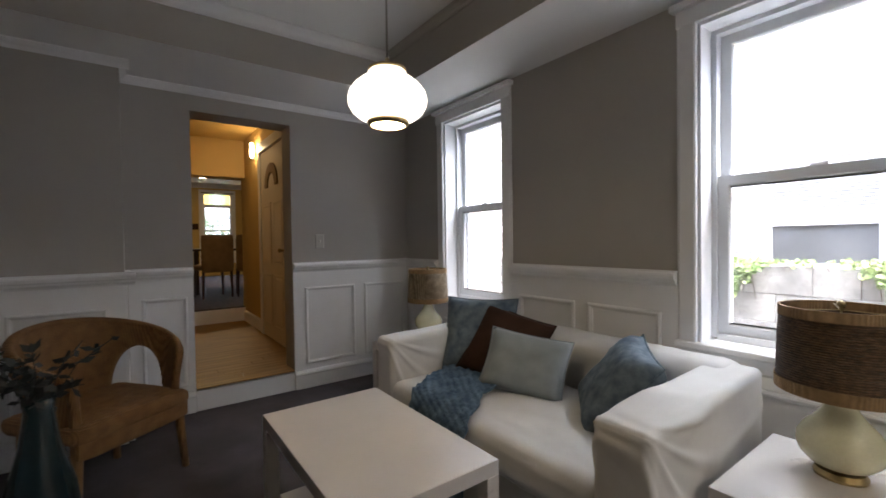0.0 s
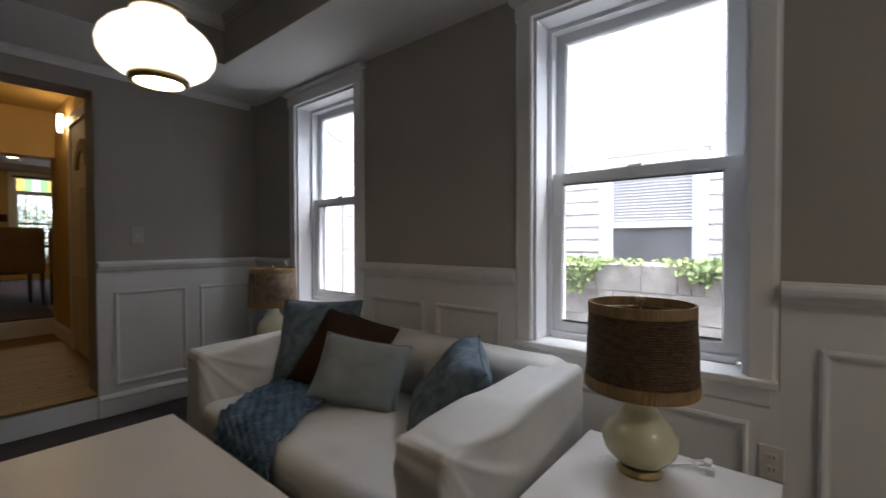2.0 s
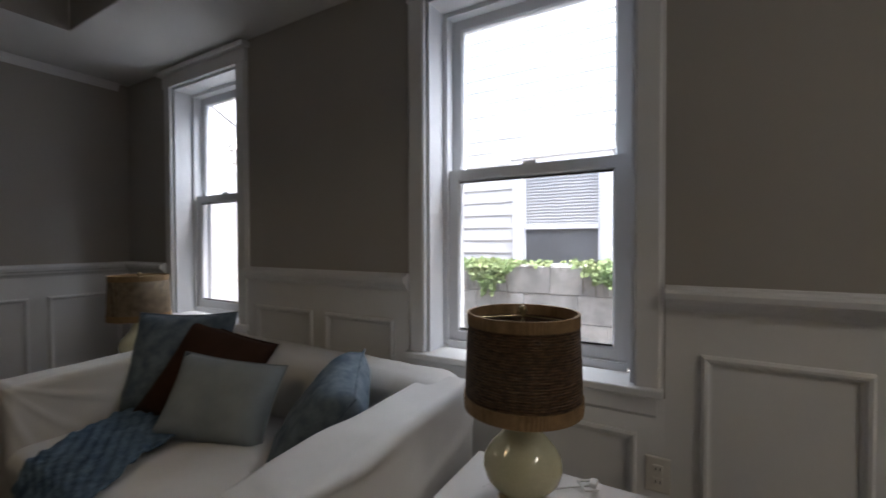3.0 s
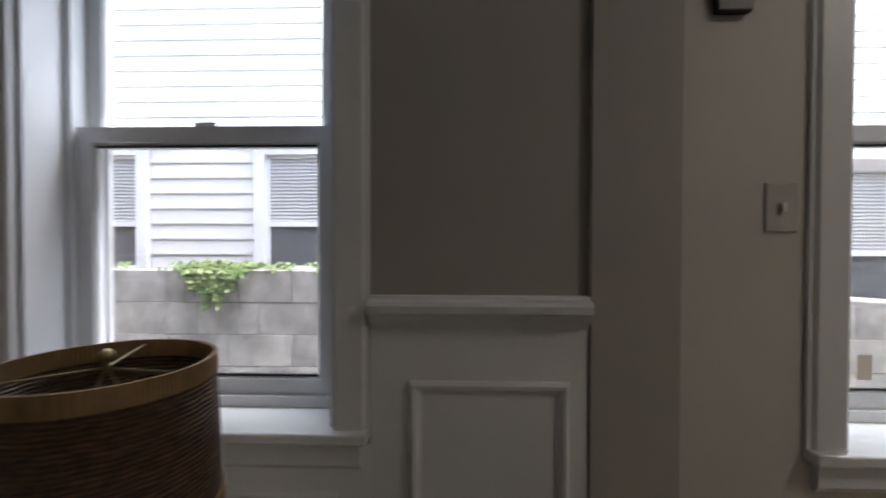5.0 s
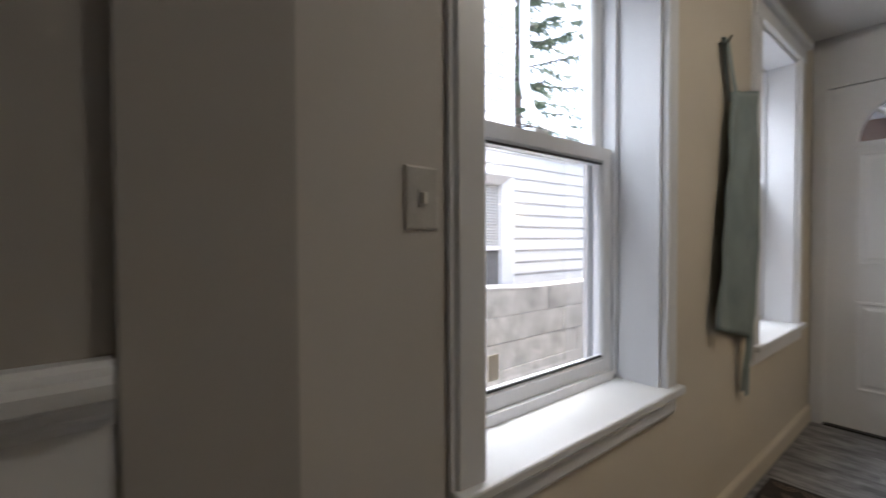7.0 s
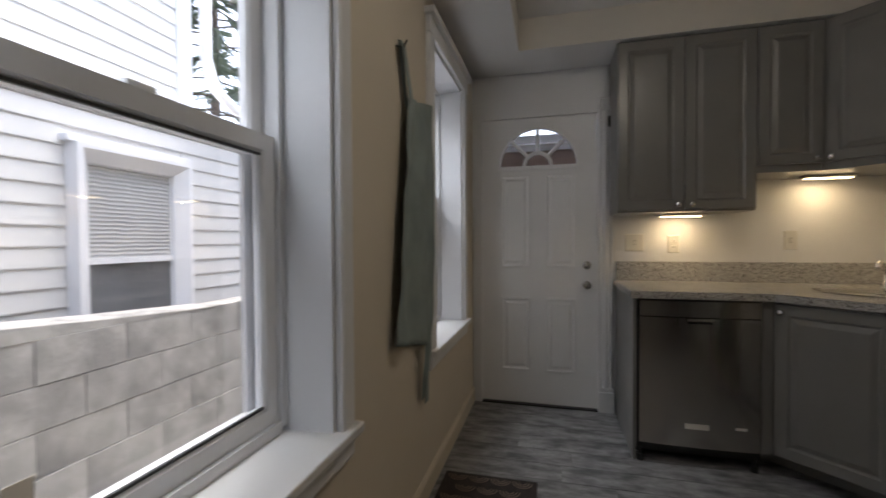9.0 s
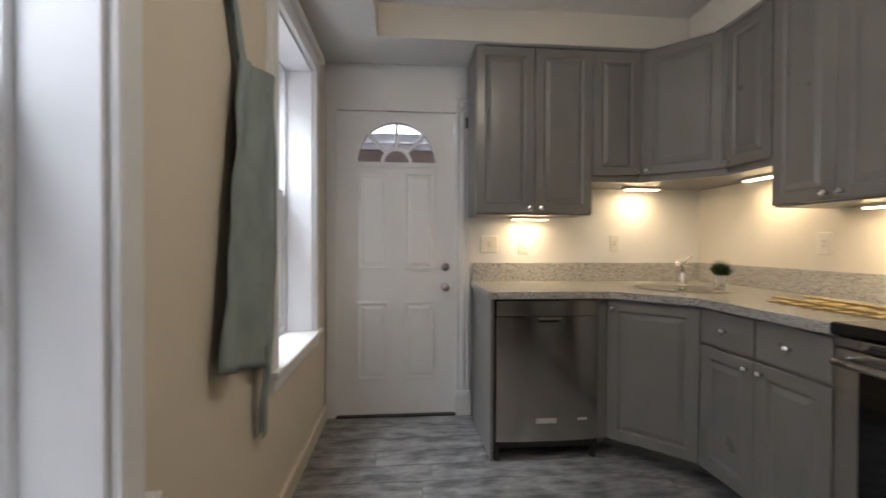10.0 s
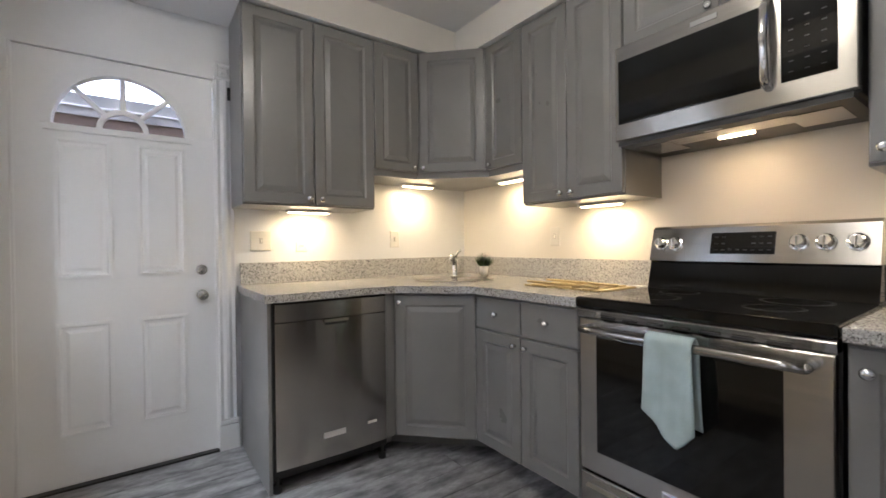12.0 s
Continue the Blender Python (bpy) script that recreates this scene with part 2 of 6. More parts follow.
NEEDLE = mat("conifer_needles", (0.075, 0.11, 0.065), 0.7, scale=5, vary=0.15, bump=0.2)
BARK = mat("bark", (0.10, 0.075, 0.055), 0.9, scale=10, vary=0.2, bump=1.0, fine=40, bumpdist=0.01)
VASEM = mat("dark_teal_glass", (0.012, 0.026, 0.033), 0.15, scale=5, vary=0.1, bump=0.0)
PLATEG = mat("greige_painted_plate", (0.42, 0.40, 0.375), 0.5, bump=0.0, vary=0.01, detail_vary=0.0)
PLATEM = mat("switch_plate_plastic", (0.68, 0.66, 0.62), 0.4, bump=0.0, vary=0.01, detail_vary=0.0)
DLEAF = mat("dark_dried_leaf", (0.02, 0.025, 0.025), 0.7, scale=10, vary=0.2, bump=0.2)
GRASS = mat("green_artificial_grass", (0.04, 0.09, 0.02), 0.6, scale=20, vary=0.2, bump=0.0)
POTM = mat("pale_grey_pot", (0.5, 0.48, 0.45), 0.6, scale=10, vary=0.05, bump=0.1)
MATM = mat("black_doormat", (0.02, 0.016, 0.015), 0.95, scale=25, vary=0.2, bump=0.8, fine=200, second=(0.04, 0.03, 0.028))
BAMBOO = mat("pale_bamboo", (0.45, 0.33, 0.14), 0.5, scale=15, vary=0.1, bump=0.2, stretch=(1, 8, 1))
DWOOD = mat("dark_dining_wood", (0.04, 0.018, 0.01), 0.35, scale=6, vary=0.1, bump=0.1)
TANUP = mat("tan_upholstery", (0.30, 0.20, 0.11), 0.85, scale=8, vary=0.08, bump=0.4, fine=300)
DISPLAY = mat("blue_display_digits", (0.05, 0.15, 1.0), 0.3, emit=0.15, bump=0.0, vary=0.0)
DFLOOR = mat("dark_stained_floor", (0.05, 0.022, 0.011), 0.75, scale=5, vary=0.12, bump=0.05, fine=40, stretch=(5, 0.6, 5))
FARHOUSE = mat("pale_blue_grey_siding", (0.22, 0.24, 0.26), 0.7, scale=3, vary=0.08, bump=0.2)
PRINT = mat("grey_print", (0.055, 0.055, 0.055), 0.5, bump=0.0)
PORCHW = mat("brown_porch_board", (0.10, 0.065, 0.05), 0.7, scale=6, vary=0.1, bump=0.3, stretch=(1, 6, 1))


# ---- mesh helpers ----
WHERE = {}


def thing(name, at, label="", category="", group="", kind="", parent=None):
    ob = new(name)
    ob.empty_display_size = 0.1
    WHERE[ob.name] = Vector(at)
    base = WHERE[parent.name] if parent else Vector((0, 0, 0))
    ob.parent = parent
    ob.location = Vector(at) - base
    return tagged(ob, label, category, group, kind)


def part(name, bm, material, parent=None, label="", smooth=False, kind="", category="", group=""):
    """One mesh object from a bmesh in world places, its origin at its own middle."""
    bmesh.ops.recalc_face_normals(bm, faces=bm.faces[:])
    lo = Vector([min(v.co[i] for v in bm.verts) for i in range(3)])
    hi = Vector([max(v.co[i] for v in bm.verts) for i in range(3)])
    c = (lo + hi) / 2
    if not parent:
        c.z = lo.z
    for v in bm.verts:
        v.co -= c
    me = bpy.data.meshes.new(name)
    for f in bm.faces:
        f.smooth = smooth
    bm.to_mesh(me)
    bm.free()
    for m in material if isinstance(material, (list, tuple)) else [material]:
        me.materials.append(m)
    ob = new(name, me)
    WHERE[ob.name] = c
    if parent:
        ob.parent = parent
        ob.location = c - WHERE[parent.name]
    else:
        ob.location = c
    return tagged(ob, label, category, group, kind)


class Plane:
    """u runs along a wall, v is the height, n comes out of it."""

    def __init__(self, o, u, n):
        self.o, self.u, self.n = Vector(o), Vector(u).normalized(), Vector(n).normalized()

    def __call__(self, u, v, n=0.0):
        return self.o + self.u * u + self.n * n + Vector((0, 0, v))


def quad(bm, ps):
    return bm.faces.new([bm.verts.new(p) for p in ps])


def pbox(bm, P, u0, u1, v0, v1, n0, n1, bevel=0.0):
    vs = [bm.verts.new(P(u, v, n)) for n in (n0, n1) for v in (v0, v1) for u in (u0, u1)]
    fs = [bm.faces.new([vs[i] for i in q]) for q in ((0, 1, 3, 2), (4, 6, 7, 5), (0, 4, 5, 1), (2, 3, 7, 6), (0, 2, 6, 4), (1, 5, 7, 3))]
    if bevel:
        bmesh.ops.recalc_face_normals(bm, faces=fs)
        bmesh.ops.bevel(bm, geom=list({e for f in fs for e in f.edges}), offset=bevel, segments=2, affect="EDGES", profile=0.5)
    return bm


WORLD = Plane((0, 0, 0), (1, 0, 0), (0, 1, 0))


def wbox(x0, x1, y0, y1, z0, z1, bevel=0.0, bm=None):
    bm = bm or bmesh.new()
    return pbox(bm, WORLD, x0, x1, z0, z1, y0, y1, bevel)


def prof(bm, P, a0, a1, pts, along="u"):
    """A profile run along u (pts are v, n) or along v (pts are u, n)."""
    def at(a, p):
        return P(a, p[0], p[1]) if along == "u" else P(p[0], a, p[1])
    A = [bm.verts.new(at(a0, p)) for p in pts]
    B = [bm.verts.new(at(a1, p)) for p in pts]
    n = len(pts)
    for i in range(n):
        j = (i + 1) % n
        bm.faces.new((A[i], A[j], B[j], B[i]))
    bm.faces.new(A[::-1])
    bm.faces.new(B)
    return bm


def loops(bm, P, u0, u1, v0, v1, steps, cap=True, back=None):
    """Nested rectangles, each (inset, n), joined into a moulded panel or ring."""
    rings = []
    for d, n in steps:
        rings.append([bm.verts.new(P(u, v, n)) for u, v in ((u0 + d, v0 + d), (u1 - d, v0 + d), (u1 - d, v1 - d), (u0 + d, v1 - d))])
    for a, b in zip(rings, rings[1:]):
        for i in range(4):
            j = (i + 1) % 4
            bm.faces.new((a[i], a[j], b[j], b[i]))
    if cap:
        bm.faces.new(rings[-1])
        bm.faces.new(rings[0][::-1])
    else:
        a, b = rings[-1], rings[0]
        for i in range(4):
            j = (i + 1) % 4
            bm.faces.new((a[i], a[j], b[j], b[i]))
    return bm


def wall(name, P, us, vs, holes, thick, material, **kw):
    """A wall with openings, cut on a grid; holes are (u0, u1, v0, v1)."""
    us = sorted(set(us) | {h[0] for h in holes} | {h[1] for h in holes})
    vs = sorted(set(vs) | {h[2] for h in holes} | {h[3] for h in holes})
    solid = {}
    for i in range(len(us) - 1):
        for j in range(len(vs) - 1):
            cu, cv = (us[i] + us[i + 1]) / 2, (vs[j] + vs[j + 1]) / 2
            solid[i, j] = not any(h[0] < cu < h[1] and h[2] < cv < h[3] for h in holes)
    bm, cache = bmesh.new(), {}

    def vert(i, j, n):
        if (i, j, n) not in cache:
            cache[i, j, n] = bm.verts.new(P(us[i], vs[j], n))
        return cache[i, j, n]
    t = -thick
    for (i, j), s in solid.items():
        if not s:
            continue
        bm.faces.new([vert(i, j, 0), vert(i + 1, j, 0), vert(i + 1, j + 1, 0), vert(i, j + 1, 0)])
        bm.faces.new([vert(i, j, t), vert(i, j + 1, t), vert(i + 1, j + 1, t), vert(i + 1, j, t)])
        for di, dj, a, b in ((-1, 0, (0, 0), (0, 1)), (1, 0, (1, 1), (1, 0)), (0, -1, (1, 0), (0, 0)), (0, 1, (0, 1), (1, 1))):
            if not solid.get((i + di, j + dj), False):
                bm.faces.new([vert(i + a[0], j + a[1], 0), vert(i + b[0], j + b[1], 0), vert(i + b[0], j + b[1], t), vert(i + a[0], j + a[1], t)])
    return part(name, bm, material, kind="structure", **kw)


def lathe(bm, at, pts, seg=32, axis=None, close=False):
    """A turned shape; pts are (radius, height)."""
    M = axis or Matrix.Identity(3)
    rings = []
    for r, z in pts:
        if r < 1e-5:
            rings.append([bm.verts.new(Vector(at) + M @ Vector((0, 0, z)))])
        else:
            rings.append([bm.verts.new(Vector(at) + M @ Vector((r * math.cos(2 * math.pi * k / seg), r * math.sin(2 * math.pi * k / seg), z))) for k in range(seg)])
    for a, b in zip(rings, rings[1:]):
        for k in range(seg):
            q = [a[k % len(a)], a[(k + 1) % len(a)], b[(k + 1) % len(b)], b[k % len(b)]]
            q = list(dict.fromkeys(q))
            if len(q) > 2:
                bm.faces.new(q)
    if not close:
        for r in (rings[0], rings[-1]):
            if len(r) > 2:
                bm.faces.new(r)
    return bm


def tube(bm, pts, r, seg=8):
    """A round bar through points."""
    pts = [Vector(p) for p in pts]
    rings = []
    for i, p in enumerate(pts):
        d = (pts[min(i + 1, len(pts) - 1)] - pts[max(i - 1, 0)]).normalized()
        s = d.orthogonal().normalized() if i == 0 else (s - d * s.dot(d)).normalized()
        t = d.cross(s)
        rr = r(i / (len(pts) - 1)) if callable(r) else r
        rings.append([bm.verts.new(p + (s * math.cos(2 * math.pi * k / seg) + t * math.sin(2 * math.pi * k / seg)) * rr) for k in range(seg)])
    for a, b in zip(rings, rings[1:]):
        for k in range(seg):
            bm.faces.new((a[k], a[(k + 1) % seg], b[(k + 1) % seg], b[k]))
    bm.faces.new(rings[0][::-1])
    bm.faces.new(rings[-1])
    return bm


def creases(p):
    """Thin folds of loose cloth, running aslant: 0 between them, 1 on their crest."""
    f = 0.0
    for a, b, k in ((Vector((2.2, 7.0, 4.5)), 3.1, 1.0), (Vector((4.5, 4.0, 9.0)), 9.7, 0.4)):
        q = Vector((p.x * a.x + p.z * 3.0, p.y * a.y, p.z * a.z - p.x * 4.0)) + Vector((b, b, b))
        f += k * max(0.0, 1 - 7.0 * abs(noise.noise(q))) ** 1.3
    return f


def soft(bm, lo, hi, r, n=10, wrinkle=0.0, freq=5.0, seed=0.0, shape=None, folds=0.0):
    """A rounded, slightly uneven box, as of upholstery."""
    lo, hi = Vector(lo), Vector(hi)
    c, h = (lo + hi) / 2, (hi - lo) / 2
    cache = {}
    for ax in range(3):
        for s in (-1, 1):
            for i in range(n):
                for j in range(n):
                    q = []
                    for a, b in ((i, j), (i + 1, j), (i + 1, j + 1), (i, j + 1)):
                        p = [0, 0, 0]
                        p[ax] = s * n
                        p[(ax + 1) % 3], p[(ax + 2) % 3] = 2 * a - n, 2 * b - n
                        key = tuple(p)
                        if key not in cache:
                            w = Vector([math.copysign(abs(k / n) ** 0.8, k) * h[m] for m, k in enumerate(p)])
                            inner = Vector([max(-(h[m] - r), min(h[m] - r, w[m])) for m in range(3)])
                            d = w - inner
                            if d.length > 1e-6:
                                w = inner + d.normalized() * r
                            if shape:
                                w = shape(w, h)
                            if wrinkle:
                                q0 = (w + c) * freq + Vector((seed, seed * 2, 0))
                                w += (d.normalized() if d.length > 1e-6 else Vector((0, 0, 0))) * wrinkle * noise.fractal(q0, 1.0, 2.0, 3)
                            if folds and d.length > 1e-6:
                                w += d.normalized() * (folds(w + c) if callable(folds) else folds * creases(w + c + Vector((0, 0, seed))))
                            cache[key] = bm.verts.new(c + w)
                        q.append(cache[key])
                    bm.faces.new(q if s > 0 else q[::-1])
    return bm


# ---- planes of the walls ----
E_X, N_Y, S_Y, W_X = 2.08, 3.40, -3.95, -0.53
EAST = Plane((E_X, 0, 0), (0, 1, 0), (-1, 0, 0))
NORTH = Plane((0, N_Y, 0), (1, 0, 0), (0, -1, 0))
SOUTH = Plane((0, S_Y, 0), (1, 0, 0), (0, 1, 0))
WEST = Plane((W_X, 0, 0), (0, 1, 0), (1, 0, 0))
BUMP = Plane((0, 3.12, 0), (1, 0, 0), (0, -1, 0))
SOFFIT, TRAY = 2.26, 2.54
WIN = {"window_1": (2.11, 2.80), "window_2": (0.070, 0.86), "window_3": (-1.93, -1.12), "window_4": (-3.58, -2.87)}
WZ0, WZ1 = 0.69, 2.14

# ---- large structure ----
wall("wall_east", EAST, (-0.75, 3.62), (-0.3, 2.9), [(*WIN["window_1"], WZ0 - 0.03, WZ1), (*WIN["window_2"], WZ0 - 0.03, WZ1)], 0.24, GREIGE)
wall("wall_east_kitchen", EAST, (-4.15, -1.10), (-0.3, 2.9), [(*WIN["window_3"], WZ0 - 0.06, WZ1), (*WIN["window_4"], WZ0 - 0.06, WZ1)], 0.24, CREAM)
# strip of the same cream wall; its greyer colour paints in cooler light
wall("wall_east_passage", EAST, (-1.10, -0.75), (-0.3, 2.9), [], 0.24, CREAM_DAYLIT)
wall("wall_north", NORTH, (-0.05, 2.08), (-0.3, 2.9), [(0.33, 1.01, 0.15, 2.10)], 0.22, GREIGE)
wall("wall_north_bay", BUMP, (-1.9, -0.05), (-0.3, 2.9), [], 0.5, GREIGE)
wall("wall_south", SOUTH, (-0.75, 2.08), (-0.3, 2.9), [(1.215, 2.01, 0.0, 2.04)], 0.2, WHITE)
wall("wall_west_kitchen", WEST, (-3.95, -0.75), (-0.3, 2.9), [], 0.2, IVORY)
wall("wall_west", Plane((-1.7, 0, 0), (0, 1, 0), (1, 0, 0)), (-0.75, 3.12), (-0.3, 2.9), [], 0.2, GREIGE)
wall("wall_partition", Plane((0, -0.55, 0), (1, 0, 0), (0, 1, 0)), (-1.7, 2.055), (-0.3, 2.9), [(0.0, 2.055, 0.0, 2.16)], 0.2, GREIGE)
part("floor", wbox(-1.9, 2.08, -0.65, 3.62, -0.12, 0.0), CARPET, kind="structure")
part("kitchen_subfloor", wbox(-0.75, 2.08, -4.15, -0.65, -0.12, -0.008), MORTAR, kind="structure")
part("threshold_strip", wbox(0.0, 2.05, -0.68, -0.62, 0.0, 0.008, 0.003), NICKEL, kind="structure")


def tray_ceiling(name, x0, x1, y0, y1, a0, a1, b0, b1, low, high, mats):
    """A dropped border with a raised middle; the upright faces take the second material."""
    bm = bmesh.new()
    out = [bm.verts.new(p) for p in ((x0, y0, low), (x1, y0, low), (x1, y1, low), (x0, y1, low))]
    inn = [bm.verts.new(p) for p in ((a0, b0, low), (a1, b0, low), (a1, b1, low), (a0, b1, low))]
    up = [bm.verts.new(p) for p in ((a0, b0, high), (a1, b0, high), (a1, b1, high), (a0, b1, high))]
    top = [bm.verts.new(p) for p in ((x0, y0, high + 0.1), (x1, y0, high + 0.1), (x1, y1, high + 0.1), (x0, y1, high + 0.1))]
    for i in range(4):
        j = (i + 1) % 4
        bm.faces.new((out[i], out[j], inn[j], inn[i]))
        f = bm.faces.new((inn[i], inn[j], up[j], up[i]))
        f.material_index = 1
        bm.faces.new((out[i], top[i], top[j], out[j]))
    bm.faces.new(up)
    bm.faces.new(top)
    return part(name, bm, mats, kind="structure")


tray_ceiling("ceiling", -1.7, 2.08, -0.55, 3.40, -1.1, 1.54, 0.1, 2.74, SOFFIT, TRAY, [CEIL, GREIGE])
tray_ceiling("ceiling_kitchen", -0.53, 2.08, -3.95, -0.75, -0.172, 1.715, -3.578, -1.0, 2.347, TRAY, [CEIL, IVORY])


def crown(name, P, u0, u1, top, h=0.07, d=0.06, material=WHITE):
    pts = [(top, 0), (top, d), (top - h * 0.15, d), (top - h * 0.25, d * 0.8), (top - h * 0.45, d * 0.62), (top - h * 0.65, d * 0.3), (top - h * 0.8, d * 0.22), (top - h, d * 0.18), (top - h, 0)]
    return part(name, prof(bmesh.new(), P, u0, u1, pts), material, kind="structure")


crown("trim", NORTH, -0.05, 2.02, SOFFIT, 0.05, 0.035)
crown("trim", Plane((-0.05, 0, 0), (0, 1, 0), (1, 0, 0)), 3.12, 3.36, SOFFIT, 0.05, 0.035)
crown("trim", BUMP, -1.7, -0.0, SOFFIT, 0.05, 0.035)
crown("trim", Plane((0, 2.74, 0), (1, 0, 0), (0, -1, 0)), -1.1, 1.54, TRAY)
crown("trim", Plane((1.54, 0, 0), (0, 1, 0), (-1, 0, 0)), 0.1, 2.74, TRAY, 0.05, 0.04, GREIGE)

# ---- wainscot, rails and bases ----
RAIL = [(0.935, 0.0), (0.935, 0.014), (0.945, 0.020), (0.955, 0.034), (0.968, 0.040), (0.975, 0.052), (0.992, 0.055), (1.0, 0.050), (1.005, 0.028), (1.012, 0.024), (1.012, 0.0)]
BASE = [(0.0, 0.0), (0.0, 0.020), (0.105, 0.020), (0.115, 0.026), (0.125, 0.024), (0.14, 0.014), (0.145, 0.0)]
PANEL = [(0, 0), (0, 0.010), (0.008, 0.016), (0.016, 0.014), (0.022, 0.007), (0.028, 0.005), (0.028, 0)]


def off(P, d):
    return Plane(P.o + P.n * d, P.u, P.n)


def wainscot(P, u0, u1, panels, rail=True, top=0.935, ends=(0, 0)):
    part("wainscot_board", pbox(bmesh.new(), P, u0, u1, 0.0, top, 0, 0.012), WHITE, kind="structure")
    Q = off(P, 0.012)
    if rail:
        part("chair_rail", prof(bmesh.new(), P, u0 + ends[0], u1 + ends[1], RAIL), WHITE, kind="structure")
    part("baseboard", prof(bmesh.new(), Q, u0, u1, BASE), WHITE, kind="structure")
    for a, b, c, d in panels:
        part("panel_moulding", loops(bmesh.new(), Q, a, b, c, d, PANEL, cap=False), WHITE, kind="structure")


wainscot(NORTH, 1.012, 2.066, [(1.10, 1.53, 0.19, 0.81), (1.62, 2.02, 0.19, 0.81)])
wainscot(NORTH, -0.036, 0.328, [(0.03, 0.29, 0.19, 0.81)])
wainscot(BUMP, -1.7, -0.05, [(-0.55, -0.13, 0.19, 0.81), (-1.15, -0.64, 0.19, 0.81)], ends=(0, 0.05))
wainscot(Plane((-0.05, 0, 0), (0, 1, 0), (1, 0, 0)), 3.12, 3.388, [])
wainscot(EAST, 2.885, 3.386, [(2.95, 3.33, 0.19, 0.81)])
wainscot(EAST, 0.945, 2.025, [(1.52, 1.95, 0.19, 0.81), (1.02, 1.43, 0.19, 0.81)])
wainscot(EAST, -0.532, -0.018, [(-0.487, -0.112, 0.19, 0.81)])
for a, b in ((-0.018, 0.945), (2.025, 2.885)):
    part("wainscot_board", pbox(bmesh.new(), EAST, a, b, 0.0, 0.655, 0, 0.012), WHITE, kind="structure")
    part("baseboard", prof(bmesh.new(), off(EAST, 0.012), a, b, BASE), WHITE, kind="structure")
    part("panel_moulding", loops(bmesh.new(), off(EAST, 0.012), a + 0.08, b - 0.08, 0.19, 0.54, PANEL, cap=False), WHITE, kind="structure")
part("pilaster", pbox(bmesh.new(), EAST, -0.742, -0.535, 0, SOFFIT, 0.0, 0.02, 0.002), GREIGE, kind="structure")
part("baseboard", prof(bmesh.new(), EAST, -3.95, -0.752, [(0, 0), (0, 0.015), (0.085, 0.015), (0.1, 0.005), (0.1, 0)]), CREAM, kind="structure")
part("step_riser", wbox(0.332, 1.008, 3.382, 3.3985, 0.0, 0.135), WHITE, kind="structure")
part("step_nosing", wbox(0.332, 1.008, 3.375, 3.47, 0.1505, 0.160, 0.004), OAK, kind="structure")


# ---- windows ----
def sash(P, u0, u1, v0, v1, n, par, name="sash"):
    """A sash ring with its pane."""
    st = 0.050
    s = part(name, loops(bmesh.new(), P, u0, u1, v0, v1, [(0, n - 0.032), (0, n), (st - 0.008, n), (st, n - 0.008), (st, n - 0.032)], cap=False), WINW, par)
    g = part("pane", pbox(bmesh.new(), P, u0 + st - 0.006, u1 - st + 0.006, v0 + st - 0.006, v1 - st + 0.006, n - 0.020, n - 0.016), GLASS, s)
    g.visible_shadow = False
    return s


def quad_part(P, u0, u1, v0, v1, n):
    bm = bmesh.new()
    quad(bm, [P(u0, v0, n), P(u1, v0, n), P(u1, v1, n), P(u0, v1, n)])
    return bm


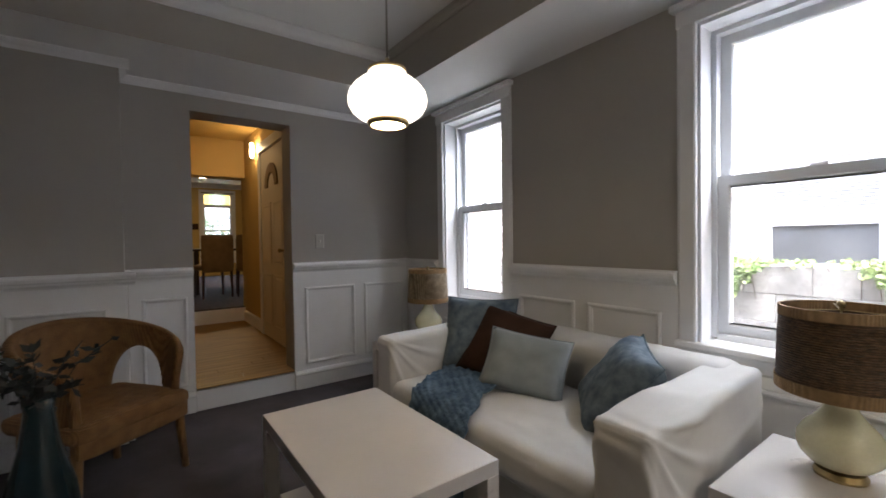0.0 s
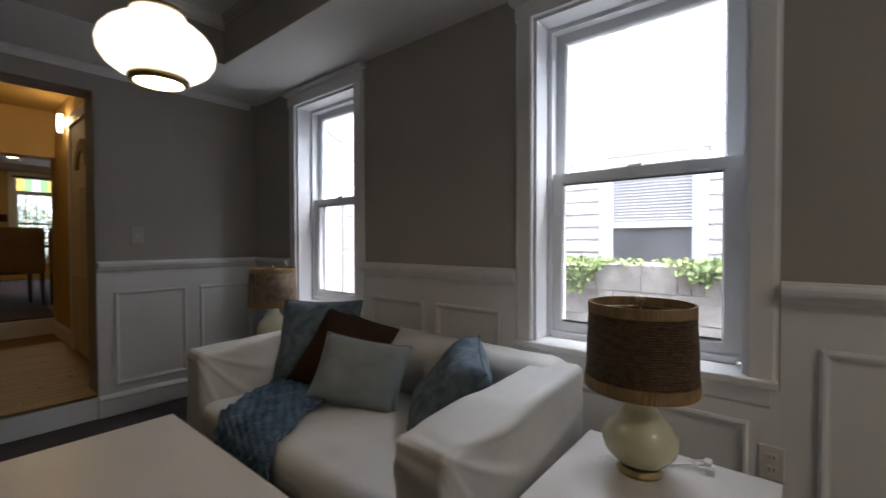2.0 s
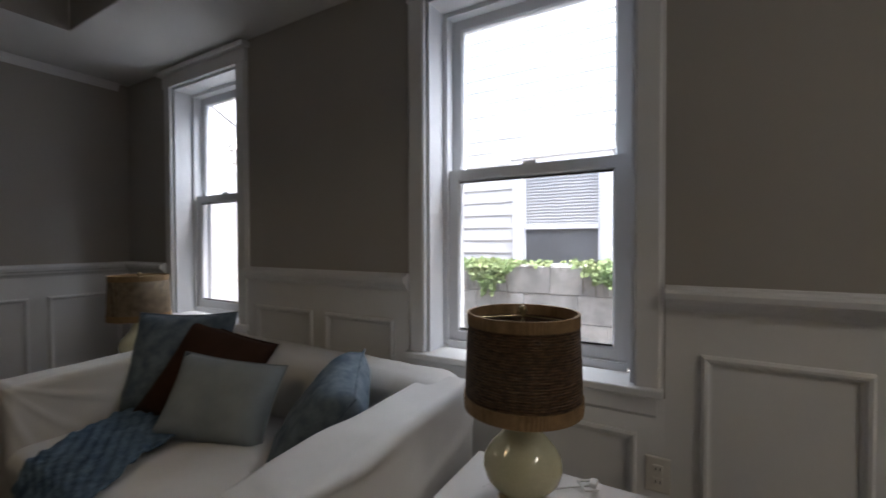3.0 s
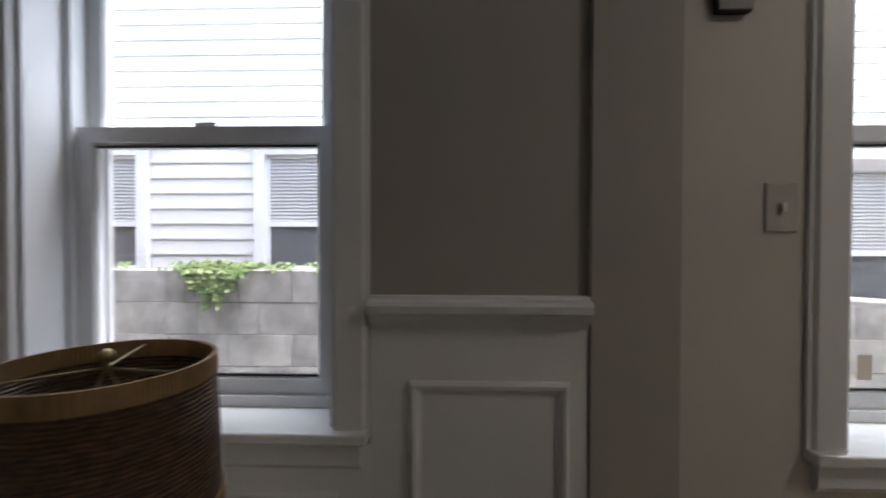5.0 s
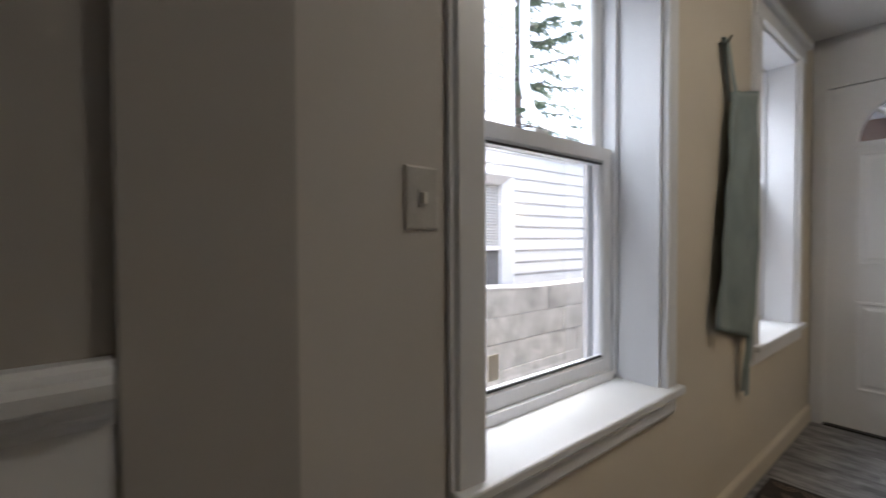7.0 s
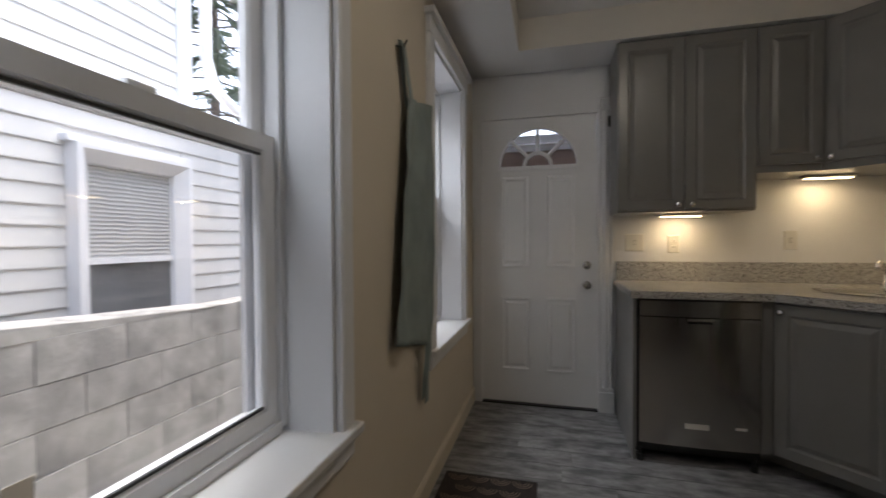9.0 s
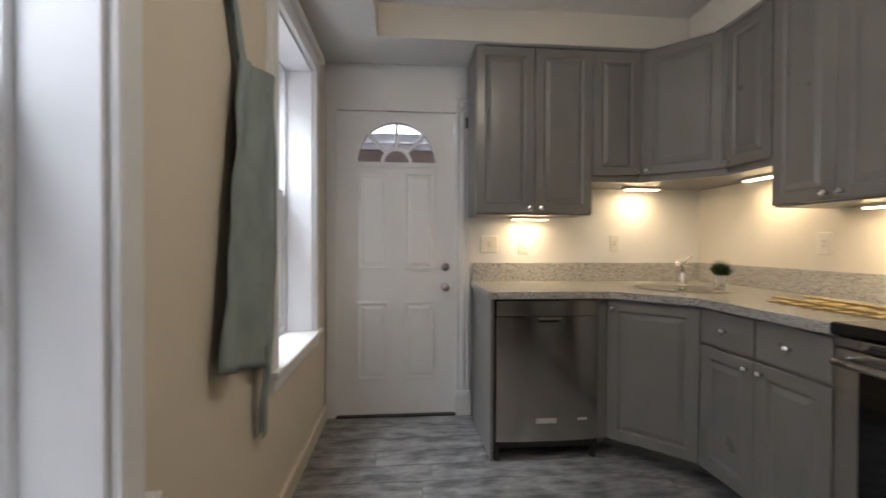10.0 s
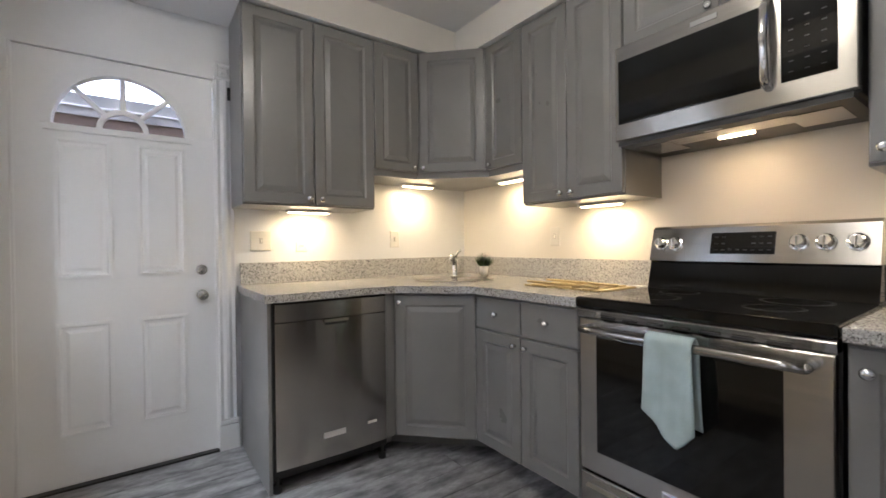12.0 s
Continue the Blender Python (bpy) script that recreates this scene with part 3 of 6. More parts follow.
def window(name, P, u0, u1, v0, v1, meet, cap=True, casing=0.085, D=0.125, left=True, right=True):
    w = thing(name, P((u0 + u1) / 2, v0, 0), kind="structure")
    liner = bmesh.new()
    for a, b, c, d in ((u0, u0 + 0.014, v0, v1), (u1 - 0.014, u1, v0, v1), (u0 + 0.014, u1 - 0.014, v1 - 0.014, v1)):
        pbox(liner, P, a, b, c, d, -D - 0.125, -0.001)
    part("window_frame", liner, WINW, w)
    track = bmesh.new()
    for a, b in ((u0 + 0.014, u0 + 0.036), (u1 - 0.036, u1 - 0.014)):
        pbox(track, P, a, b, v0 + 0.014, v1 - 0.014, -D - 0.072, -D + 0.014)
    pbox(track, P, u0 + 0.036, u1 - 0.036, v1 - 0.034, v1 - 0.014, -D - 0.072, -D + 0.014)
    pbox(track, P, u0 + 0.036, u1 - 0.036, v0, v0 + 0.03, -D - 0.072, -D + 0.014)
    part("track", track, WINW, w)
    sash(P, u0 + 0.036, u1 - 0.036, meet - 0.022, v1 - 0.034, -D - 0.036, w, "upper_sash")
    sash(P, u0 + 0.036, u1 - 0.036, v0 + 0.03, meet + 0.022, -D, w, "lower_sash")
    part("insect_screen", loops(bmesh.new(), P, u0 + 0.02, u1 - 0.02, v0 + 0.012, meet + 0.02, [(0, -D - 0.094), (0, -D - 0.080), (0.040, -D - 0.080), (0.040, -D - 0.094)], cap=False), SCREENF, w, "white framed half screen")
    part("screen_mesh", quad_part(P, u0 + 0.06, u1 - 0.06, v0 + 0.052, meet - 0.02, -D - 0.087), MESHM, w)
    part("gasket", pbox(bmesh.new(), P, u0 + 0.086, u1 - 0.086, v0 + 0.080, v0 + 0.086, -D - 0.012, -D - 0.004), BLACKP, w, "black glazing gasket")
    part("gasket", pbox(bmesh.new(), P, u0 + 0.086, u1 - 0.086, meet - 0.034, meet - 0.028, -D - 0.012, -D - 0.004), BLACKP, w, "black glazing gasket")
    part("sash_lock", pbox(bmesh.new(), P, (u0 + u1) / 2 - 0.03, (u0 + u1) / 2 + 0.03, meet + 0.022, meet + 0.036, -D - 0.028, -D - 0.004, 0.003), WINW, w)
    part("window_sill", pbox(bmesh.new(), P, u0 - casing, u1 + casing, v0 - 0.028, v0, -D - 0.01, 0.045, 0.006), WHITE, w)
    part("apron", prof(bmesh.new(), P, u0 - casing + 0.02, u1 + casing - 0.02, [(v0 - 0.028, 0), (v0 - 0.028, 0.022), (v0 - 0.085, 0.020), (v0 - 0.1, 0.010), (v0 - 0.1, 0)]), WHITE, w)
    pr = [(0, 0), (0, 0.020), (0.008, 0.024), (casing - 0.016, 0.020), (casing - 0.008, 0.012), (casing, 0.010), (casing, 0)]
    if left:
        part("casing", prof(bmesh.new(), P, v0, v1, [(u0 - a, n) for a, n in pr], "v"), WHITE, w)
    if right:
        part("casing", prof(bmesh.new(), P, v0, v1, [(u1 + a, n) for a, n in pr], "v"), WHITE, w)
    part("head_casing", pbox(bmesh.new(), P, u0 - casing, u1 + casing, v1, v1 + 0.075, 0, 0.024, 0.002), WHITE, w)
    if cap:
        part("cap", pbox(bmesh.new(), P, u0 - casing - 0.02, u1 + casing + 0.02, v1 + 0.075, v1 + 0.105, 0, 0.05, 0.004), WHITE, w)
    return w


for k in ("window_1", "window_2"):
    window(k, EAST, *WIN[k], WZ0, WZ1, 1.43)
for k in ("window_3", "window_4"):
    window(k, EAST, *WIN[k], WZ0 - 0.03, WZ1, 1.43, D=0.155)


# small flat tan rectangle just in front of the window_3 pane
part("paper_sticker", pbox(bmesh.new(), EAST, -1.352, -1.312, 0.765, 0.835, -0.1705, -0.1695), CREAM, None, "small tan patch low on the kitchen window pane", category="sticker")


# ---- back door with fanlight ----
def arc(P, cu, cv, r, k0, k1, n, seg=16):
    return [P(cu + r * math.cos(k0 + (k1 - k0) * i / seg), cv + r * math.sin(k0 + (k1 - k0) * i / seg), n) for i in range(seg + 1)]


def arcband(bm, P, cu, cv, r0, r1, n0, n1, seg=24):
    rows_ = [arc(P, cu, cv, r, 0, math.pi, n, seg) for r, n in ((r0, n0), (r0, n1), (r1, n1), (r1, n0))]
    vs = [[bm.verts.new(p) for p in r] for r in rows_]
    for i in range(seg):
        for a in range(4):
            b = (a + 1) % 4
            bm.faces.new((vs[a][i], vs[a][i + 1], vs[b][i + 1], vs[b][i]))
    for i in (0, seg):
        bm.faces.new([v[i] for v in vs])
    return bm


def back_door():
    P = off(SOUTH, -0.012)
    d = thing("door_1", P(1.61, 0.0, 0), kind="structure", label="closed white six-panel entry door with glazed fanlight", category="door")
    u0, u1, v0, v1, cu, cv, R = 1.220, 2.005, 0.012, 2.0365, 1.615, 1.70, 0.262
    bm = bmesh.new()
    seg = 24
    out = []
    inn = [(cu + R * math.cos(math.pi * i / seg), cv + R * math.sin(math.pi * i / seg)) for i in range(seg + 1)]
    for a, b in inn:
        t = (a - cu) / R
        s = (b - cv) / R
        if abs(t) * (v1 - cv) > s * (u1 - cu):
            k = (u1 - cu) / abs(t) if t else 0
            out.append((cu + t * k, cv + s * k))
        else:
            k = (v1 - cv) / s
            out.append((cu + t * k, v1))
    for n, flip in ((0.0, 1), (-0.044, -1)):
        for i in range(seg):
            q = [out[i], out[i + 1], inn[i + 1], inn[i]]
            quad(bm, [P(*p, n) for p in q])
    for n in (0.0, -0.044):
        for i in range(seg):
            for a, b in ((out[i], out[i + 1]),):
                if abs(a[0] - b[0]) > 1e-6 and abs(a[1] - b[1]) > 1e-6:
                    quad(bm, [P(*a, n), P(a[0] if abs(a[0] - cu) > abs(b[0] - cu) else b[0], v1, n), P(*b, n)])
    for i in range(seg):
        quad(bm, [P(*inn[i], 0), P(*inn[i + 1], 0), P(*inn[i + 1], -0.044), P(*inn[i], -0.044)])
    bmesh.ops.remove_doubles(bm, verts=bm.verts, dist=1e-5)
    part("upper_leaf", bm, DOORW, d)
    leaf = bmesh.new()
    pbox(leaf, P, u0, u1, v0, cv, -0.044, 0)
    part("leaf", leaf, DOORW, d)
    bm = arcband(bmesh.new(), P, cu, cv, R, R + 0.036, 0.0, 0.016)
    pbox(bm, P, cu - R - 0.03, cu + R + 0.03, cv - 0.03, cv, 0.0005, 0.012)
    part("fanlight_trim", bm, DOORW, d)
    bm = arcband(bmesh.new(), P, cu, cv, 0.082, 0.105, -0.03, -0.005, 12)
    for k in (0.25, 0.5, 0.75):
        c, s = math.cos(math.pi * k), math.sin(math.pi * k)
        tube(bm, [P(cu + c * 0.095, cv + s * 0.095, -0.018), P(cu + c * (R - 0.002), cv + s * (R - 0.002), -0.018)], 0.013, 8)
    part("muntins", bm, DOORW, d)
    bm = pbox(bmesh.new(), P, cu - R - 0.004, cu + R + 0.004, cv - 0.004, cv + R + 0.004, -0.026, -0.022)
    g = part("pane", bm, GLASS, d)
    g.visible_shadow = False
    ring = [(0, -0.001), (0, 0.007), (0.014, 0.009), (0.022, 0.002), (0.034, 0.002), (0.048, 0.008)]
    for a, b in ((1.355, 1.565), (1.665, 1.875)):
        for c, e in ((0.24, 0.77), (0.98, 1.64)):
            part("door_panel", loops(bmesh.new(), P, a, b, c, e, ring), DOORW, d)
    for z, big in ((1.0, 0), (0.865, 1)):
        M = Matrix.Rotation(radians(-90), 3, "X")
        pts = [(0.0, 0.0), (0.028, 0.0), (0.028, 0.006), (0.022, 0.010), (0.011, 0.012)]
        pts += [(0.011, 0.032), (0.024, 0.040), (0.027, 0.052), (0.022, 0.064), (0.0, 0.067)] if big else [(0.014, 0.018), (0.0, 0.019)]
        part("door_knob" if big else "deadbolt", lathe(bmesh.new(), P(1.285, z, 0.0), pts, 20, M), NICKEL, d, "satin nickel", smooth=True)
    part("door_frame", pbox(pbox(bmesh.new(), P, 2.005, 2.01, 0, 2.04, -0.05, 0.008), P, 1.215, 1.220, 0, 2.04, -0.05, 0.008), DOORW, d)
    part("door_sill", pbox(bmesh.new(), P, 1.215, 2.01, 0.0, 0.010, -0.05, 0.03), BLACKP, d)


back_door()
bm = prof(bmesh.new(), SOUTH, 0.17, 2.04, [(1.212, 0), (1.212, 0.014), (1.206, 0.020), (1.19, 0.014), (1.175, 0.022), (1.16, 0.022), (1.145, 0.014), (1.128, 0.020), (1.122, 0.014), (1.122, 0)], "v")
part("door_casing", bm, WHITE, kind="structure")
part("corner_block", loops(bmesh.new(), SOUTH, 1.118, 1.214, 2.04, 2.136, [(0, 0), (0, 0.026), (0.012, 0.028), (0.018, 0.018), (0.03, 0.018), (0.038, 0.026)]), WHITE, kind="structure")
part("plinth_block", pbox(pbox(bmesh.new(), SOUTH, 1.112, 1.214, 0, 0.14, 0, 0.028, 0.003), SOUTH, 1.115, 1.212, 0.14, 0.17, 0, 0.024, 0.006), WHITE, kind="structure")
part("door_casing", pbox(bmesh.new(), SOUTH, 2.014, 2.068, 0.0, 2.04, 0, 0.016, 0.002), WHITE, kind="structure")
part("door_contact", pbox(bmesh.new(), SOUTH, 1.13, 1.155, 1.93, 2.0, 0.022, 0.034, 0.002), BLACKP, None, "small black door alarm contact on the white casing", category="door sensor")

# ---- floors of single planks ----
def planks(name, x0, x1, y0, y1, z, along, w, length, material, parent, seed):
    rnd = random.Random(seed)
    meshes = {}
    a0, a1, b0, b1 = (x0, x1, y0, y1) if along == "x" else (y0, y1, x0, x1)
    b = b0
    while b < b1 - 0.01:
        bw = min(w, b1 - b)
        a = a0 - rnd.random() * length
        while a < a1 - 0.005:
            s, e = max(a, a0), min(a + length, a1)
            a += length
            if e - s < 0.02:
                continue
            key = (round(e - s, 3), round(bw, 3))
            if key not in meshes:
                g = 0.0008
                bm = bmesh.new()
                hx, hy = ((e - s) / 2 - g, bw / 2 - g) if along == "x" else (bw / 2 - g, (e - s) / 2 - g)
                pbox(bm, WORLD, -hx, hx, -0.006, 0, -hy, hy)
                top = [v for v in bm.verts if v.co.z > -0.001]
                c = 0.0012
                for v in top:
                    v.co.x -= math.copysign(c, v.co.x)
                    v.co.y -= math.copysign(c, v.co.y)
                me = bpy.data.meshes.new(name)
                bmesh.ops.recalc_face_normals(bm, faces=bm.faces[:])
                bm.to_mesh(me)
                bm.free()
                me.materials.append(material)
                meshes[key] = me
            ob = new(name, meshes[key])
            ob.parent = parent
            m = (s + e) / 2
            ob.location = Vector((m, b + bw / 2, z) if along == "x" else (b + bw / 2, m, z)) - WHERE[parent.name]
        b += bw

# ---- the hall and the dining room beyond the doorway ----
def hall():
    H = Plane((1.18, 0, 0), (0, 1, 0), (-1, 0, 0))
    wall("wall_hall_right", H, (3.62, 6.07), (-0.1, 2.75), [], 0.15, HALLP)
    wall("wall_hall_left", Plane((-0.5, 0, 0), (0, 1, 0), (1, 0, 0)), (3.62, 6.07), (-0.1, 2.75), [], 0.15, HALLP)
    wall("wall_hall_front", Plane((0, 3.625, 0), (1, 0, 0), (0, 1, 0)), (-0.65, 1.4), (-0.1, 2.75), [(0.33, 1.01, 0.0, 2.10)], 0.004, HALLP)
    wall("wall_hall_header", Plane((0, 5.95, 0), (1, 0, 0), (0, -1, 0)), (-0.5, 1.18), (2.02, 2.75), [], 0.12, HALLP)
    part("hall_subfloor", wbox(-0.5, 1.18, 3.47, 6.07, 0.0, 0.142), MORTAR, kind="structure")
    part("hall_ceiling", wbox(-0.65, 1.33, 3.62, 6.07, 2.5, 2.6), HALLP, kind="structure")
    part("hall_riser", wbox(-0.5, 1.18, 6.07, 6.10, 0.1425, 0.32), WHITE, kind="structure")
    part("hall_baseboard", prof(bmesh.new(), H, 5.12, 6.06, [(0.15, 0), (0.15, 0.02), (0.26, 0.02), (0.28, 0.012), (0.29, 0.0)]), WHITE, kind="structure")
    part("dining_floor", wbox(-2.6, 3.2, 6.101, 12.5, 0.2, 0.335), DFLOOR, kind="structure")
    DN = Plane((0, 12.5, 0), (1, 0, 0), (0, -1, 0))
    wall("wall_dining_back", DN, (-2.6, 3.2), (0.0, 2.9), [(1.46, 2.14, 0.75, 2.50)], 0.2, HALLP)
    wall("wall_dining_left", Plane((-2.6, 0, 0), (0, 1, 0), (1, 0, 0)), (6.08, 12.5), (0.0, 2.9), [], 0.2, HALLP)
    wall("wall_dining_right", Plane((3.2, 0, 0), (0, 1, 0), (-1, 0, 0)), (6.08, 12.5), (0.0, 2.9), [], 0.2, HALLP)
    wall("wall_dining_front", Plane((0, 6.18, 0), (1, 0, 0), (0, 1, 0)), (-2.6, 3.2), (0.0, 2.9), [(-0.5, 1.18, 0.0, 2.02)], 0.1, HALLP)
    part("dining_ceiling", wbox(-2.6, 3.2, 6.2, 12.5, 2.75, 2.85), CEIL, kind="structure")
    crown("trim", DN, -2.6, 3.2, 2.75, 0.12, 0.1)
    w = thing("window_5", DN(1.77, 0.85, 0), kind="structure")
    part("casing", loops(bmesh.new(), DN, 1.37, 2.23, 0.66, 2.59, [(0, 0), (0, 0.02), (0.09, 0.02), (0.09, 0)], cap=False), WHITE, w)
    s = part("sash", loops(bmesh.new(), DN, 1.46, 2.14, 0.75, 2.18, [(0, -0.06), (0, -0.02), (0.05, -0.02), (0.05, -0.06)], cap=False), WINW, w)
    part("pane", pbox(bmesh.new(), DN, 1.505, 2.095, 0.795, 2.135, -0.045, -0.04), GLASS, s).visible_shadow = False
    part("meeting_rail", pbox(bmesh.new(), DN, 1.51, 2.09, 1.50, 1.54, -0.06, -0.018), WINW, w)
    t = part("transom", loops(bmesh.new(), DN, 1.46, 2.14, 2.18, 2.50, [(0, -0.06), (0, -0.02), (0.03, -0.02), (0.03, -0.06)], cap=False), WINW, w)
    for i, c in enumerate((AMBERG, GREENG, CLEARG, GREENG, AMBERG)):
        part("pane", pbox(bmesh.new(), DN, 1.49 + i * 0.124, 1.612 + i * 0.124, 2.21, 2.47, -0.045, -0.04), c, t).visible_shadow = False
    part("curtain_rod", tube(bmesh.new(), [DN(1.42, 2.505, 0.06), DN(2.18, 2.505, 0.06)], 0.014, 8), DWOOD, w)
    for u in (1.63, 1.80, 1.97):
        part("muntin", pbox(bmesh.new(), DN, u - 0.008, u + 0.008, 0.80, 2.13, -0.058, -0.046), WINW, w)
    # closed panelled door in the hall
    d = thing("door_2", H(4.55, 0.15, 0), kind="structure")
    part("leaf", pbox(bmesh.new(), H, 4.10, 5.0, 0.16, 2.16, 0.0, 0.02), CREAM, d)
    part("casing", pbox(pbox(pbox(bmesh.new(), H, 4.0, 4.10, 0.15, 2.18, 0, 0.03), H, 5.0, 5.10, 0.15, 2.18, 0, 0.03), H, 3.98, 5.12, 2.18, 2.28, 0, 0.035), WHITE, d)
    for a, b in ((4.18, 4.50), (4.60, 4.92)):
        for c, e in ((0.3, 0.85), (0.95, 1.6)):
            part("door_panel", loops(bmesh.new(), H, a, b, c, e, [(0, 0.02), (0, 0.026), (0.014, 0.028), (0.03, 0.021), (0.05, 0.027)]), CREAM, d)
    part("arched_panel", arcband(bmesh.new(), H, 4.55, 1.76, 0.14, 0.24, 0.02, 0.035), TANUP, d)
    part("door_handle", lathe(bmesh.new(), H(4.16, 1.1, 0.02), [(0, 0), (0.012, 0), (0.012, 0.03), (0.026, 0.045), (0, 0.06)], 12, Matrix.Rotation(radians(-90), 3, "Y")), BRASS, d)
    bm = lathe(bmesh.new(), (1.125, 5.25, 2.16), [(0.0, 0.0), (0.018, 0.01), (0.022, 0.08), (0.018, 0.17), (0, 0.18)], 16)
    sc = thing("wall_lamp", (1.15, 5.25, 2.2), "lit wall sconce with opal shade beside the hall door", "wall lamp")
    part("shade", bm, BULB, sc, smooth=True)
    part("bracket", pbox(bmesh.new(), H, 5.22, 5.28, 2.22, 2.30, 0.0, 0.03, 0.003), BRASS, sc)
    for x, y in ((0.35, 4.9),):
        r = thing("ceiling_light", (x, y, 2.48), "lit round recessed spotlight in the ochre hall ceiling", "ceiling light", "recessed ceiling lights")
        part("trim_ring", lathe(bmesh.new(), (x, y, 2.49), [(0.05, 0.01), (0.05, 0.0), (0.085, 0.0), (0.09, 0.01)], 24), WHITE, r)
        part("diffuser", lathe(bmesh.new(), (x, y, 2.492), [(0, 0), (0.05, 0), (0.05, 0.006), (0, 0.006)], 24), BULB, r)
    for x, y in ((1.35, 9.4), (0.2, 9.4), (1.35, 11.4)):
        r = thing("ceiling_light", (x, y, 2.73), "lit round recessed spotlight in the white dining room ceiling", "ceiling light", "recessed ceiling lights")
        part("trim_ring", lathe(bmesh.new(), (x, y, 2.74), [(0.07, 0.01), (0.07, 0.0), (0.105, 0.0), (0.11, 0.01)], 24), WHITE, r)
        part("diffuser", lathe(bmesh.new(), (x, y, 2.742), [(0, 0), (0.07, 0), (0.07, 0.006), (0, 0.006)], 24), BULB, r)
    for at, watts, size in (((0.35, 4.9, 2.47), 0.075, 0.1), ((1.08, 5.25, 2.28), 0.065, 0.06), ((1.35, 9.4, 2.72), 0.9, 0.12)):
        l = new("hall_lamp_light", bpy.data.lights.new("hall_lamp_light", "AREA" if size > 0.08 else "POINT"))
        l.data.energy, l.data.color = watts, (1.0, 0.72, 0.36)
        if size > 0.08:
            l.data.size = size
        else:
            l.data.shadow_soft_size = 0.03
        l.location = at
    # dining table and chairs
    t = thing("dining_table", (1.35, 8.6, 0.335), "dark wooden dining table with set glasses among tan chairs", "table")
    part("tabletop", wbox(0.75, 2.0, 7.9, 9.3, 1.055, 1.09, 0.008), DWOOD, t)
    for x in (0.82, 1.93):
        for y in (7.97, 9.23):
            part("leg", wbox(x - 0.035, x + 0.035, y - 0.035, y + 0.035, 0.335, 1.055, 0.004), DWOOD, t)

    def chair(x, y, turn):
        c = thing("dining_chair", (0, 0, 0), "tan upholstered dining chair with dark legs", "chair", "chairs round the dining table")
        part("seat", soft(bmesh.new(), (-0.23, -0.23, 0.42), (0.23, 0.23, 0.52), 0.04, 5), TANUP, c, smooth=True)
        part("backrest", soft(bmesh.new(), (-0.23, 0.18, 0.40), (0.23, 0.26, 0.98), 0.035, 6), TANUP, c, smooth=True)
        for a in (-0.2, 0.2):
            for b in (-0.2, 0.2):
                part("leg", tube(bmesh.new(), [(a, b, 0.43), (a * 1.05, b * 1.05, 0.0)], lambda k: 0.022 - 0.006 * k, 6), DWOOD, c, "dark wooden leg")
        c.location = (x, y, 0.336)
        c.rotation_euler = (0, 0, radians(turn))
        return c
    first = chair(1.55, 7.45, 172)
    for x, y, a in ((1.0, 7.5, 190), (0.45, 8.3, 90), (0.45, 9.0, 95), (2.28, 8.5, -90)):
        copy_thing(first, pose(x, y, 0.336, 0, 0, a))
    for x, y in ((1.0, 8.15), (1.6, 8.2), (1.3, 8.6)):
        g = part("wine_glass", lathe(bmesh.new(), (x, y, 1.09), [(0, 0), (0.032, 0), (0.032, 0.003), (0.004, 0.008), (0.004, 0.08), (0.03, 0.11), (0.034, 0.17), (0.032, 0.17), (0.028, 0.11), (0, 0.085)], 14), CLEARG, None, "clear stemmed wine glass on the dark dining table", True, "", "glass", "wine glasses")
    part("framed_print", wbox(1.17, 1.35, 12.46, 12.499, 1.55, 1.7, 0.004), BROWNP, None, "small dark framed print hanging on the ochre back wall", category="picture")


AMBERG, GREENG, CLEARG = glass("amber_stained_glass", (0.85, 0.6, 0.15)), glass("green_stained_glass", (0.35, 0.6, 0.25)), glass("clear_leaded_glass")
hall()


# the neighbour's plot seen through the dining room window
far = thing("garden_house", (2.6, 21.0, -0.45), "blue-grey house behind shrubs beyond the dining room", "house")
part("wall", wbox(-2.0, 9.0, 21.0, 21.3, -0.45, 6.0), FARHOUSE, far)
for a in (1.4, 3.0, 4.6):
    part("window", loops(bmesh.new(), Plane((0, 21.0, 0), (1, 0, 0), (0, -1, 0)), a, a + 0.9, 1.0, 2.5, [(0, 0), (0, 0.05), (0.1, 0.05), (0.1, 0.01)]), WINW, far)
rb = random.Random(21)
for bx, by, hgt in ((2.2, 16.5, 2.1), (3.3, 17.2, 2.9), (1.2, 17.0, 1.7)):
    sh = thing("garden_shrub", (bx, by, -0.45), "leafy green shrub in the garden beyond the dining window", "shrub", "garden shrubs")
    part("trunk", tube(bmesh.new(), [(bx, by, -0.45), (bx + 0.05, by, 0.3), (bx, by + 0.05, hgt * 0.6)], lambda k: 0.06 - 0.04 * k, 8), BARK, sh)
    lf = bmesh.new()
    for k in range(1500):
        d = Vector((rb.gauss(0, 1), rb.gauss(0, 1), rb.gauss(0, 1))).normalized() * rb.uniform(0.45, 1.0) ** 0.5
        q = Vector((bx, by, hgt * 0.55)) + Vector((d.x * 0.62, d.y * 0.5, d.z * hgt * 0.52)) * (1 + 0.3 * noise.noise(d * 2.5 + Vector((bx, 0, 0))))
        e = Vector((rb.uniform(-1, 1), rb.uniform(-1, 1), rb.uniform(-1, 1))).normalized() * 0.07
        h = e.orthogonal().normalized() * 0.03
        quad(lf, [q - e, q + h, q + e, q - h])
    part("crown", lf, NEEDLE, sh, kind="stuff")


